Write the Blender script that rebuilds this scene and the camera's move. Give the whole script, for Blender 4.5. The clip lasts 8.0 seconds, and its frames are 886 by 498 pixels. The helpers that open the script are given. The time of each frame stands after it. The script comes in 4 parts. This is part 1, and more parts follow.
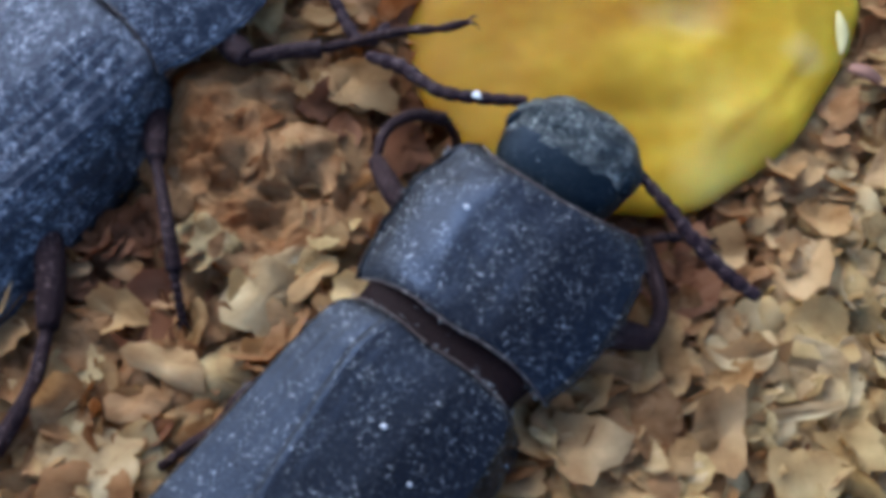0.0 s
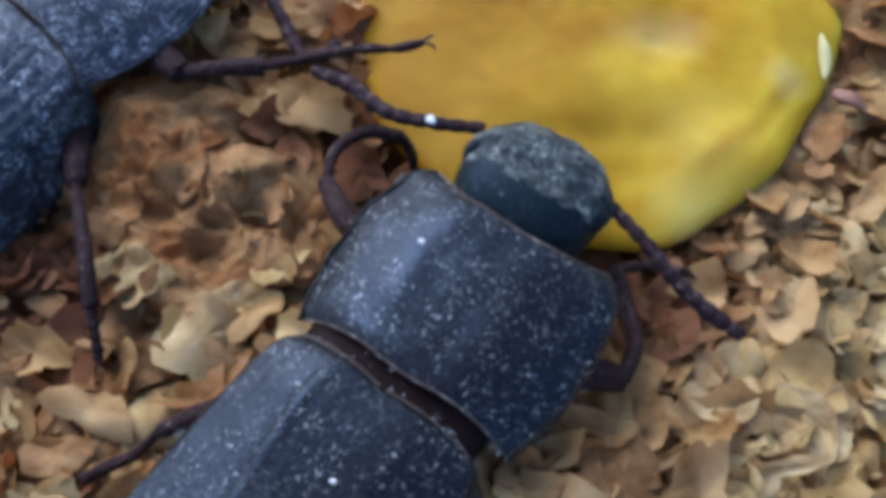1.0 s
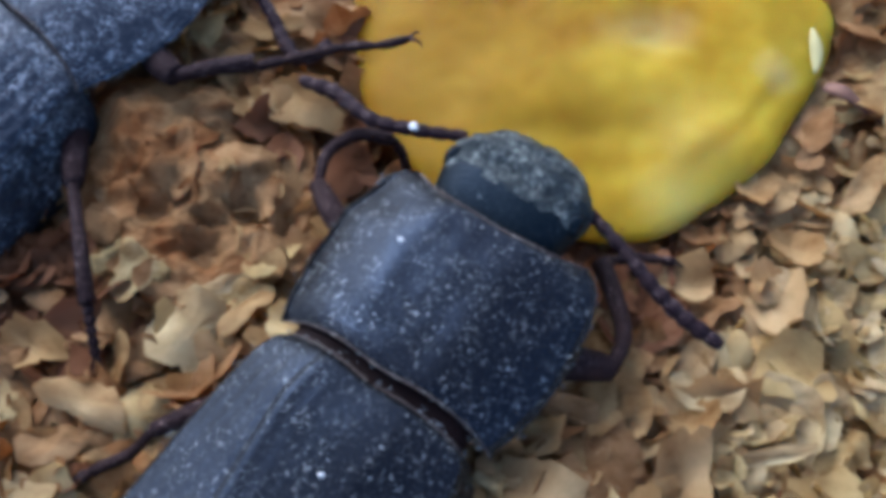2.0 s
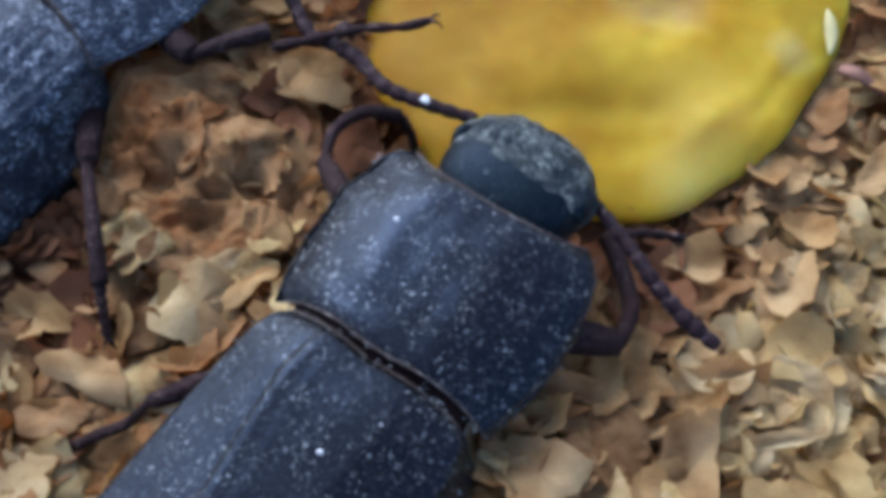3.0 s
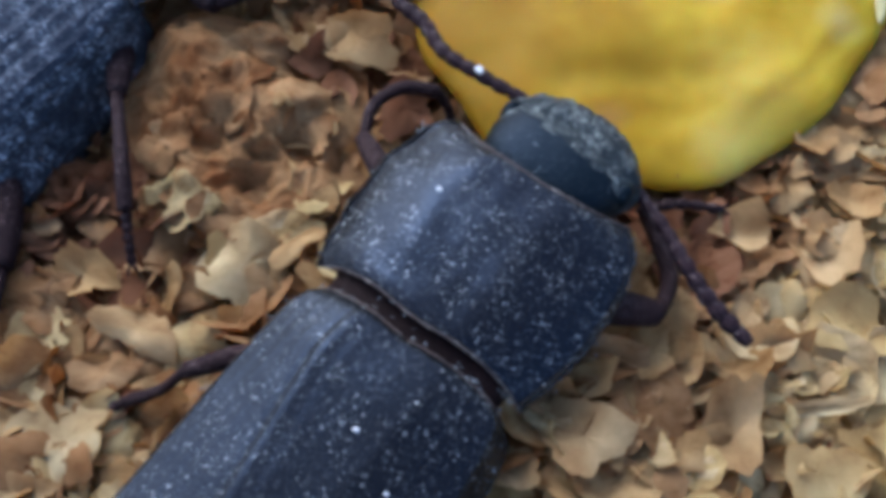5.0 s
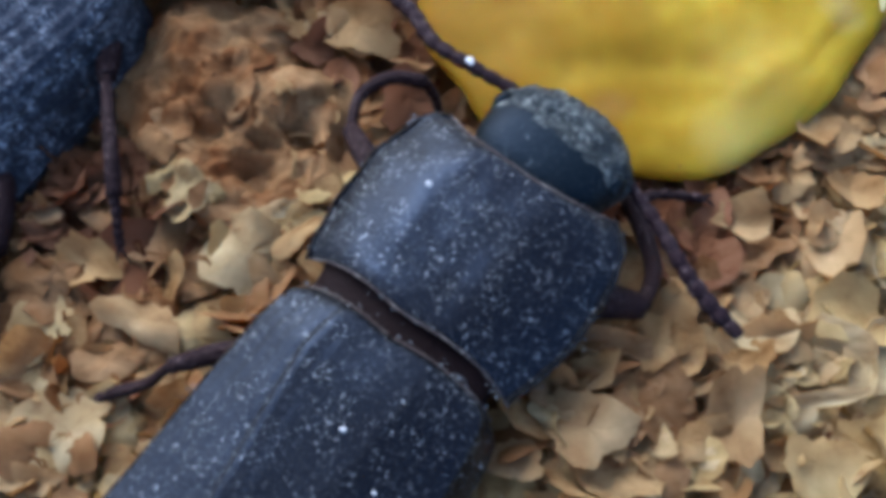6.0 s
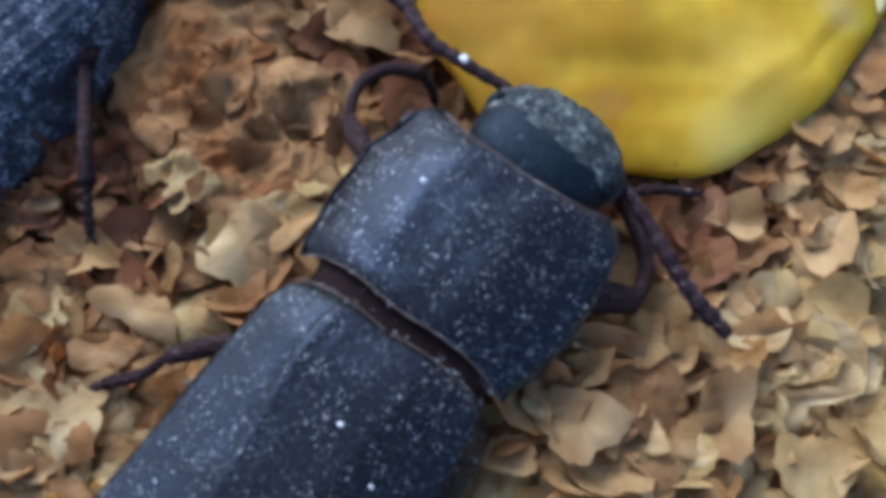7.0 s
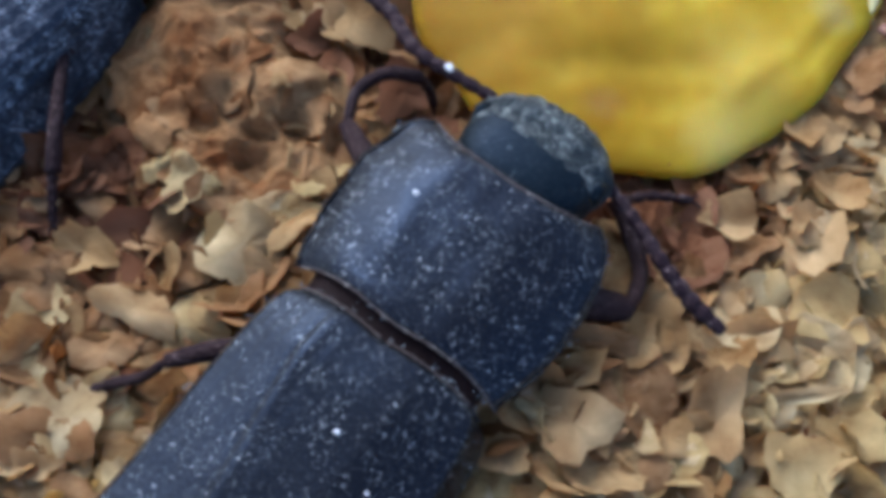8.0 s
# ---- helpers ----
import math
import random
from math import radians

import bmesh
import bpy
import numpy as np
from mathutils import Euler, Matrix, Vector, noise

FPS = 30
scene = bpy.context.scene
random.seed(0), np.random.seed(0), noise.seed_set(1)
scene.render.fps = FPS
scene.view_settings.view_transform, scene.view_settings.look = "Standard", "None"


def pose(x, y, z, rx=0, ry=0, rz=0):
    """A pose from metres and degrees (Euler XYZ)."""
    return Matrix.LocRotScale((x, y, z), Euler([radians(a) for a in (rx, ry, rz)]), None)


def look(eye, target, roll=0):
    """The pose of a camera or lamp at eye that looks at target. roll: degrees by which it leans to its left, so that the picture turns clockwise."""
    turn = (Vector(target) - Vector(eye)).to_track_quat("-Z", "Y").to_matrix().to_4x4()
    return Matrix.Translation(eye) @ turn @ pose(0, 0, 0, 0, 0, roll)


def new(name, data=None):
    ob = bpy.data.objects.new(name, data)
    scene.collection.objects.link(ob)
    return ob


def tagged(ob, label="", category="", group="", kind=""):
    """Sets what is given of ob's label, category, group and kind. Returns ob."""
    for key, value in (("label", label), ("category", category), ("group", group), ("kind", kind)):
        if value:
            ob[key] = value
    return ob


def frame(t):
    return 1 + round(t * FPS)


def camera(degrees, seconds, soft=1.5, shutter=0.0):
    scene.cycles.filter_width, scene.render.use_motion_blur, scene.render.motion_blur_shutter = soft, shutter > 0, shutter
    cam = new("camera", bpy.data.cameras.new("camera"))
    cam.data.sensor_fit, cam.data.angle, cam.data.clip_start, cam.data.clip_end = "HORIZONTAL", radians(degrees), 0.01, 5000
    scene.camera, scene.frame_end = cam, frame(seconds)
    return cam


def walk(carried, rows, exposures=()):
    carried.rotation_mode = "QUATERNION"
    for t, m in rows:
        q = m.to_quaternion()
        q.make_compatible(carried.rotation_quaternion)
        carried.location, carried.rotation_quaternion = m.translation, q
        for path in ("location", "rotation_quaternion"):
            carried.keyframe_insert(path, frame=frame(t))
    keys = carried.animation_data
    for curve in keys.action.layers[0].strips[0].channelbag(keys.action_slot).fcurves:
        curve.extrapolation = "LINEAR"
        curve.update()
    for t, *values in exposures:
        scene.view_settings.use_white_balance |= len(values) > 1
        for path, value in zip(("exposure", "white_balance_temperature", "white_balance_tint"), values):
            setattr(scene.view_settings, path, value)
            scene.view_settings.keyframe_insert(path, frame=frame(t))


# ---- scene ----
MM = 0.001


def pose_mm(x, y, z, rx=0, ry=0, rz=0):
    return pose(x * MM, y * MM, z * MM, rx, ry, rz)


# camera, held by hand a few centimetres over the beetles
cam = camera(45, 8.0, soft=5.2)
walk(cam, [
    (0.0, pose_mm(-0.13, -15.74, 32.78, 25.40, 1.05, -1.25)),
    (0.5, pose_mm(0.09, -14.88, 30.77, 26.13, 0.10, -1.30)),
    (1.0, pose_mm(-0.28, -13.79, 30.46, 25.97, -1.54, -1.85)),
    (1.5, pose_mm(1.19, -14.59, 30.50, 27.30, 0.05, -1.62)),
    (3.0, pose_mm(1.27, -15.07, 29.90, 26.79, 0.51, -0.37)),
    (3.5, pose_mm(1.02, -15.62, 29.68, 26.48, 0.40, -0.08)),
    (4.0, pose_mm(0.75, -15.54, 29.61, 25.98, 0.37, 0.38)),
    (4.5, pose_mm(0.63, -15.53, 29.76, 25.86, 1.20, 0.95)),
    (6.0, pose_mm(0.19, -14.82, 30.27, 23.63, 0.68, 0.82)),
    (6.5, pose_mm(-0.00, -14.62, 30.37, 23.13, 0.33, 1.09)),
    (7.0, pose_mm(-0.07, -14.48, 30.65, 22.50, -0.23, 1.34)),
    (7.5, pose_mm(-0.09, -14.37, 30.86, 22.21, -0.32, 1.25)),
    (8.0, pose_mm(-0.03, -14.03, 31.27, 21.34, -0.40, 1.34)),
], exposures=[(0.0, 1.05, 4770, 11), (8.0, 1.05, 4770, 11)])

# daylight: dim sky all round and the bright side of the sky low behind the fruit
world = bpy.data.worlds.new("sky")
scene.world = world
world.use_nodes = True
sky = world.node_tree.nodes.new("ShaderNodeTexSky")
sky.sky_type, sky.sun_disc, sky.sun_elevation, sky.sun_rotation = "NISHITA", False, radians(40.5), radians(-32)
sky.air_density, sky.dust_density, sky.ozone_density = 1.0, 6.0, 0.0
world.node_tree.links.new(sky.outputs[0], world.node_tree.nodes["Background"].inputs[0])
world.node_tree.nodes["Background"].inputs[1].default_value = 0.15
sun = new("sun", bpy.data.lights.new("sun", "SUN"))
sun.data.energy, sun.data.angle, sun.data.color = 0.50, radians(40), (0.80, 0.88, 1.0)
sun.matrix_world = look((-0.041, 0.065, 0.066), (0, 0, 0))


# ---- materials ----
def material(name):
    m = bpy.data.materials.new(name)
    m.use_nodes = True
    m.node_tree.nodes.clear()
    return m, m.node_tree.nodes, m.node_tree.links


def node(nodes, kind, **values):
    n = nodes.new(kind)
    for key, value in values.items():
        n.inputs[key.replace("_", " ")].default_value = value
    return n


def ramp(nodes, stops):
    n = nodes.new("ShaderNodeValToRGB")
    while len(n.color_ramp.elements) < len(stops):
        n.color_ramp.elements.new(0.5)
    for e, (at, colour) in zip(n.color_ramp.elements, stops):
        e.position, e.color = at, (*colour, 1)
    return n


def mix(nodes, links, fac, a, b, blend="MIX"):
    n = nodes.new("ShaderNodeMix")
    n.data_type, n.blend_type = "RGBA", blend
    for socket, value in ((n.inputs[0], fac), (n.inputs[6], a), (n.inputs[7], b)):
        if hasattr(value, "links"):
            links.new(value, socket)
        else:
            socket.default_value = value if isinstance(value, float) else (*value, 1)
    return n.outputs[2]


def coords(nodes, links, scale):
    """Object-space coordinates in millimetres times scale."""
    tex = nodes.new("ShaderNodeTexCoord")
    mp = nodes.new("ShaderNodeMapping")
    mp.inputs["Scale"].default_value = [1000 * s for s in (scale if isinstance(scale, tuple) else (scale,) * 3)]
    links.new(tex.outputs["Object"], mp.inputs[0])
    return mp.outputs[0]


def shell_material(name, base, dust, amount, rough, grain, sheen=(0.42, 0.60, 0.98), gloss=0.12):
    """Matt beetle cuticle: fine punctures, scuffs and specks of flour."""
    m, nodes, links = material(name)
    bsdf = node(nodes, "ShaderNodeBsdfPrincipled")
    out = nodes.new("ShaderNodeOutputMaterial")
    links.new(bsdf.outputs[0], out.inputs[0])
    fine = node(nodes, "ShaderNodeTexNoise", Scale=9.0, Detail=4.0, Roughness=0.65)
    links.new(coords(nodes, links, 1.0), fine.inputs[0])
    wide = node(nodes, "ShaderNodeTexNoise", Scale=0.7, Detail=3.0)
    links.new(coords(nodes, links, 1.0), wide.inputs[0])
    pits = node(nodes, "ShaderNodeTexVoronoi", Scale=9.0)
    links.new(coords(nodes, links, 1.0), pits.inputs[0])
    spots = []
    for scale, share, grow, strength in ((3.0, 0.09 * amount, 2.2, 0.9), (6.5, 0.33 * amount, 1.1, 0.85), (12.0, 0.55 * amount, 1.0, 0.85), (24.0, 0.42 * amount, 1.0, 0.45)):
        specks = node(nodes, "ShaderNodeTexVoronoi", Scale=scale, Randomness=1.0)
        torn = node(nodes, "ShaderNodeTexNoise", Scale=2.2 * scale, Detail=4.0)
        links.new(coords(nodes, links, 1.0), torn.inputs[0])
        shift = nodes.new("ShaderNodeVectorMath")
        shift.operation = "MULTIPLY_ADD"
        links.new(torn.outputs["Color"], shift.inputs[0])
        shift.inputs[1].default_value = (2.6 / scale,) * 3
        links.new(coords(nodes, links, 1.0), shift.inputs[2])
        links.new(shift.outputs[0], specks.inputs[0])
        pick = nodes.new("ShaderNodeSeparateColor")
        links.new(specks.outputs["Color"], pick.inputs[0])
        size = nodes.new("ShaderNodeMath")      # only some cells carry a speck, each of its own size
        size.operation = "MULTIPLY_ADD"
        links.new(pick.outputs[0], size.inputs[0])
        size.inputs[1].default_value, size.inputs[2].default_value = grow, -grow * (1 - share)
        near = nodes.new("ShaderNodeMath")
        near.operation = "SUBTRACT"
        links.new(size.outputs[0], near.inputs[0])
        links.new(specks.outputs["Distance"], near.inputs[1])
        soft_edge = ramp(nodes, [(0.0, (0, 0, 0)), (0.2, (1, 1, 1))])
        links.new(near.outputs[0], soft_edge.inputs[0])
        thin = nodes.new("ShaderNodeMath")      # some are full crumbs, some a trace of dust
        thin.operation = "MULTIPLY"
        links.new(soft_edge.outputs[0], thin.inputs[0])
        level = nodes.new("ShaderNodeMath")
        level.operation = "MULTIPLY"
        links.new(pick.outputs[1], level.inputs[0])
        level.inputs[1].default_value = strength
        links.new(level.outputs[0], thin.inputs[1])
        spots.append(thin.outputs[0])
    spot = spots[0]
    for layer in spots[1:]:
        spot = mix(nodes, links, 1.0, spot, layer, "LIGHTEN")
    drift = node(nodes, "ShaderNodeTexNoise", Scale=1.3, Detail=3.0)    # flour gathers in drifts
    links.new(coords(nodes, links, 1.0), drift.inputs[0])
    where = ramp(nodes, [(0.40, (0.12, 0.12, 0.12)), (0.58, (1, 1, 1))])
    links.new(drift.outputs[0], where.inputs[0])
    spot = mix(nodes, links, 1.0, spot, where.outputs[0], "MULTIPLY")
    film = ramp(nodes, [(0.56, (0, 0, 0)), (0.66, (1, 1, 1))])
    links.new(fine.outputs[0], film.inputs[0])
    veil = ramp(nodes, [(0.38, (0.06, 0.06, 0.06)), (0.66, (0.15, 0.15, 0.15))])
    links.new(wide.outputs[0], veil.inputs[0])
    both = mix(nodes, links, 1.0, film.outputs[0], veil.outputs[0], "MULTIPLY")
    colour = mix(nodes, links, both, base, tuple(0.35 * d + 0.5 * b for d, b in zip(dust, base)))
    colour = mix(nodes, links, spot, colour, dust)
    links.new(colour, bsdf.inputs["Base Color"])
    r = nodes.new("ShaderNodeMapRange")
    links.new(fine.outputs[0], r.inputs[0])
    r.inputs[3].default_value, r.inputs[4].default_value = rough - 0.10, rough + 0.14
    links.new(r.outputs[0], bsdf.inputs["Roughness"])
    bsdf.inputs["Specular IOR Level"].default_value = gloss
    bsdf.inputs["Specular Tint"].default_value = (*sheen, 1)
    b1 = node(nodes, "ShaderNodeBump", Strength=0.7 * grain, Distance=0.03 * MM)
    links.new(pits.outputs["Distance"], b1.inputs["Height"])
    b2 = node(nodes, "ShaderNodeBump", Strength=0.8 * grain, Distance=0.04 * MM)
    links.new(fine.outputs[0], b2.inputs["Height"])
    links.new(b1.outputs[0], b2.inputs["Normal"])
    links.new(b2.outputs[0], bsdf.inputs["Normal"])
    return m


def bran_material(name, stops, per_island, damp_shade=(0.80, 0.68, 0.56), blots=0.8):
    """Papery bran: colour varies from flake to flake, with fibres and a little light through it."""
    m, nodes, links = material(name)
    out = nodes.new("ShaderNodeOutputMaterial")
    pick = nodes.new("ShaderNodeNewGeometry" if per_island else "ShaderNodeObjectInfo")
    tone = ramp(nodes, stops)
    links.new(pick.outputs["Random Per Island" if per_island else "Random"], tone.inputs[0])
    fibre = node(nodes, "ShaderNodeTexNoise", Scale=1.6, Detail=5.0, Roughness=0.7)
    links.new(coords(nodes, links, (1.0, 1.6, 1.0)), fibre.inputs[0])
    blot = node(nodes, "ShaderNodeTexNoise", Scale=blots, Detail=2.0)
    links.new(coords(nodes, links, 1.0), blot.inputs[0])
    dark = ramp(nodes, [(0.28, (0.56, 0.46, 0.38)), (0.45, (0.88, 0.84, 0.79)), (0.66, (1.10, 1.10, 1.10))])
    links.new(fibre.outputs[0], dark.inputs[0])
    stain = ramp(nodes, [(0.34, damp_shade), (0.6, (1.04, 1.03, 1.02))])
    links.new(blot.outputs[0], stain.inputs[0])
    c = mix(nodes, links, 1.0, tone.outputs[0], dark.outputs[0], "MULTIPLY")
    c = mix(nodes, links, 1.0, c, stain.outputs[0], "MULTIPLY")
    bsdf = node(nodes, "ShaderNodeBsdfPrincipled", Roughness=0.8)
    bsdf.inputs["Specular IOR Level"].default_value = 0.12
    links.new(c, bsdf.inputs["Base Color"])
    thin = nodes.new("ShaderNodeBsdfTranslucent")
    links.new(c, thin.inputs[0])
    wave = node(nodes, "ShaderNodeBump", Strength=0.4, Distance=0.35 * MM)
    links.new(blot.outputs[0], wave.inputs["Height"])
    bump = node(nodes, "ShaderNodeBump", Strength=0.4, Distance=0.1 * MM)
    links.new(wave.outputs[0], bump.inputs["Normal"])
    links.new(fibre.outputs[0], bump.inputs["Height"])
    links.new(bump.outputs[0], bsdf.inputs["Normal"])
    sh = nodes.new("ShaderNodeMixShader")
    sh.inputs[0].default_value = 0.62
    links.new(bsdf.outputs[0], sh.inputs[1])
    links.new(thin.outputs[0], sh.inputs[2])
    links.new(sh.outputs[0], out.inputs[0])
    return m


def fruit_material():
    m, nodes, links = material("fruit_flesh")
    out = nodes.new("ShaderNodeOutputMaterial")
    bsdf = node(nodes, "ShaderNodeBsdfPrincipled", Roughness=0.58)
    links.new(bsdf.outputs[0], out.inputs[0])
    wide = node(nodes, "ShaderNodeTexNoise", Scale=0.16, Detail=3.0, Distortion=0.6)
    links.new(coords(nodes, links, 1.0), wide.inputs[0])
    fine = node(nodes, "ShaderNodeTexNoise", Scale=0.9, Detail=4.0)
    links.new(coords(nodes, links, 1.0), fine.inputs[0])
    a = ramp(nodes, [(0.34, (0.305, 0.172, 0.003)), (0.48, (0.34, 0.21, 0.004)), (0.62, (0.38, 0.262, 0.012))])
    links.new(wide.outputs[0], a.inputs[0])
    b = ramp(nodes, [(0.3, (0.93, 0.90, 0.8)), (0.65, (1.04, 1.04, 1.1))])
    links.new(fine.outputs[0], b.inputs[0])
    # colour runs from darker orange at upper left to paler at lower right
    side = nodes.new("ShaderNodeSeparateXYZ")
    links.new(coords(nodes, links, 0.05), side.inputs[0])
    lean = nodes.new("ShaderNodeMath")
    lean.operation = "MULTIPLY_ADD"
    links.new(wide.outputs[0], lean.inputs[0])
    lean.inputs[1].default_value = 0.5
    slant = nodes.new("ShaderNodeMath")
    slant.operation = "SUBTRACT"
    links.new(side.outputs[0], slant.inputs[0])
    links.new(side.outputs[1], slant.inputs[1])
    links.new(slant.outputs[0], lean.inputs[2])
    side_tint = ramp(nodes, [(0.12, (0.66, 0.56, 0.30)), (0.52, (0.95, 0.94, 0.9)), (0.95, (1.18, 1.17, 1.1))])
    links.new(lean.outputs[0], side_tint.inputs[0])
    c = mix(nodes, links, 1.0, a.outputs[0], b.outputs[0], "MULTIPLY")
    c = mix(nodes, links, 1.0, c, side_tint.outputs[0], "MULTIPLY")
    # blotches in the flesh: x, y, stretch along y, radius, softness, colour, strength
    for x, y, tall, radius, edge, colour, strength in (
            (1.9, -1.4, 1.5, 1.3, 0.8, (0.36, 0.25, 0.11), 0.4), (6.1, -2.8, 1.2, 0.6, 0.5, (0.52, 0.41, 0.13), 0.6), (2.2, -7.6, 0.8, 0.7, 0.8, (0.58, 0.47, 0.11), 0.75),
            (0.9, -3.2, 1.6, 1.8, 1.2, (0.43, 0.32, 0.02), 0.6), (-0.6, -5.1, 2.6, 2.0, 1.4, (0.30, 0.185, 0.006), 0.55), (-4.8, -3.8, 1.0, 2.6, 2.0, (0.27, 0.155, 0.005), 0.85),
            (-1.7, -6.6, 1.4, 0.5, 0.4, (0.30, 0.17, 0.05), 0.4), (2.9, -5.6, 0.7, 1.2, 1.0, (0.44, 0.34, 0.05), 0.6)):
        where = nodes.new("ShaderNodeVectorMath")
        where.operation = "DISTANCE"
        links.new(coords(nodes, links, (1.0, tall, 0.0)), where.inputs[0])
        where.inputs[1].default_value = (x, y * tall, 0.0)
        frayed = nodes.new("ShaderNodeMath")
        frayed.operation = "MULTIPLY_ADD"
        links.new(fine.outputs[0], frayed.inputs[0])
        frayed.inputs[1].default_value = 1.4 * edge
        links.new(where.outputs["Value"], frayed.inputs[2])
        fade = nodes.new("ShaderNodeMapRange")
        links.new(frayed.outputs[0], fade.inputs[0])
        fade.inputs[1].default_value, fade.inputs[2].default_value = radius + 0.7 * edge - edge, radius + 0.7 * edge + edge
        fade.inputs[3].default_value, fade.inputs[4].default_value = strength, 0.0
        c = mix(nodes, links, fade.outputs[0], c, colour)
    # the deeper orange seam inside the lip
    ring = nodes.new("ShaderNodeVectorMath")
    ring.operation = "LENGTH"
    links.new(coords(nodes, links, (1.0, 1.0, 0.0)), ring.inputs[0])
    wavy = nodes.new("ShaderNodeMath")
    wavy.operation = "MULTIPLY_ADD"
    links.new(wide.outputs[0], wavy.inputs[0])
    wavy.inputs[1].default_value = 0.9
    links.new(ring.outputs["Value"], wavy.inputs[2])
    tenth = nodes.new("ShaderNodeMath")
    tenth.operation = "MULTIPLY"
    links.new(wavy.outputs[0], tenth.inputs[0])
    tenth.inputs[1].default_value = 0.1
    seam = ramp(nodes, [(0.66, (0, 0, 0)), (0.715, (0.75, 0.75, 0.75)), (0.76, (0, 0, 0))])
    links.new(tenth.outputs[0], seam.inputs[0])
    facing = ramp(nodes, [(0.50, (0, 0, 0)), (0.62, (1, 1, 1))])
    links.new(slant.outputs[0], facing.inputs[0])
    c = mix(nodes, links, mix(nodes, links, 1.0, seam.outputs[0], facing.outputs[0], "MULTIPLY"), c, (0.32, 0.185, 0.004))
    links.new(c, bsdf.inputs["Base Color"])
    bsdf.inputs["Subsurface Weight"].default_value = 1.0
    bsdf.inputs["Specular IOR Level"].default_value = 0.07
    bsdf.inputs["Subsurface Radius"].default_value = (1.0, 0.6, 0.12)
    bsdf.inputs["Subsurface Scale"].default_value = 3.0 * MM
    bump = node(nodes, "ShaderNodeBump", Strength=0.12, Distance=0.12 * MM)
    links.new(fine.outputs[0], bump.inputs["Height"])
    links.new(bump.outputs[0], bsdf.inputs["Normal"])
    return m


def plain_material(name, colour, rough, scale=0.02, spread=0.12):
    m, nodes, links = material(name)
    out = nodes.new("ShaderNodeOutputMaterial")
    bsdf = node(nodes, "ShaderNodeBsdfPrincipled", Roughness=rough)
    bsdf.inputs["Specular IOR Level"].default_value = 0.15
    links.new(bsdf.outputs[0], out.inputs[0])
    n = node(nodes, "ShaderNodeTexNoise", Scale=1.0, Detail=4.0)
    links.new(coords(nodes, links, scale), n.inputs[0])
    r = ramp(nodes, [(0.3, tuple(c * (1 - spread) for c in colour)), (0.7, tuple(min(c * (1 + spread), 1) for c in colour))])
    links.new(n.outputs[0], r.inputs[0])
    links.new(r.outputs[0], bsdf.inputs["Base Color"])
    return m


SHELL = shell_material("black_cuticle", (0.0085, 0.0083, 0.0083), (0.50, 0.51, 0.48), 1.0, 0.18, 0.5, gloss=0.18)
SHIELD = shell_material("punctured_cuticle", (0.0085, 0.0083, 0.0083), (0.50, 0.51, 0.48), 1.05, 0.18, 0.5, gloss=0.20)
DUSTY = shell_material("flour_dusted_cuticle", (0.020, 0.021, 0.024), (0.46, 0.48, 0.50), 1.65, 0.30, 1.6, gloss=0.24)
SMOOTH = shell_material("smooth_cuticle", (0.006, 0.009, 0.010), (0.34, 0.38, 0.38), 0.8, 0.34, 0.8)
ROUGH = shell_material("dusty_cuticle", (0.026, 0.031, 0.030), (0.44, 0.47, 0.42), 1.8, 0.5, 4.0)
SHANK = shell_material("dark_brown_cuticle", (0.017, 0.009, 0.009), (0.28, 0.20, 0.17), 1.2, 0.5, 2.0, (0.9, 0.75, 0.75), gloss=0.10)
LIMB = shell_material("purple_brown_cuticle", (0.016, 0.008, 0.010), (0.34, 0.26, 0.23), 1.2, 0.45, 2.0, (0.9, 0.78, 0.80))
WAIST = shell_material("red_brown_membrane", (0.009, 0.0045, 0.004), (0.16, 0.11, 0.09), 0.4, 0.5, 1.5, (1, 1, 1), gloss=0.05)
RIM = shell_material("dusty_rim", (0.05, 0.036, 0.03), (0.42, 0.37, 0.31), 1.6, 0.5, 2.0, (1, 1, 1))
CRUMB = plain_material("white_flour", (0.52, 0.52, 0.49), 0.8, 4.0)
PALE = [(0.0, (0.63, 0.50, 0.22)), (0.45, (0.68, 0.565, 0.28)), (1.0, (0.75, 0.66, 0.40))]
TAN = [(0.0, (0.55, 0.385, 0.165)), (0.5, (0.60, 0.44, 0.20)), (1.0, (0.66, 0.51, 0.26))]
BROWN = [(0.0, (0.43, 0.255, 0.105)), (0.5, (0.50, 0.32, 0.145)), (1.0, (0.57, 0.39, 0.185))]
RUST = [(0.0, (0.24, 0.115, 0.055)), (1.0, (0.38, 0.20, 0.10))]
DUST = plain_material("grey_flour", (0.26, 0.28, 0.28), 0.8, 4.0, 0.4)
BRAN = [bran_material("bran_pale", PALE, False), bran_material("bran_tan", TAN, False), bran_material("bran_brown", BROWN, False), bran_material("bran_rust", RUST, False)]
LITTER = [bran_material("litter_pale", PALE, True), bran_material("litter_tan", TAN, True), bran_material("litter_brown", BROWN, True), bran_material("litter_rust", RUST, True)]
CLUMP = bran_material("damp_bran", [(0.0, (0.52, 0.31, 0.125)), (0.5, (0.57, 0.355, 0.15)), (1.0, (0.61, 0.40, 0.18))], False, (0.60, 0.42, 0.31), 0.5)
HUSK = plain_material("brown_husk", (0.16, 0.085, 0.055), 0.6, 1.5, 0.4)
PITH = plain_material("pale_pith", (0.40, 0.35, 0.15), 0.7, 1.0, 0.15)
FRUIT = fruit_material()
WALL = plain_material("pale_plastic", (0.62, 0.62, 0.60), 0.45, 0.05)


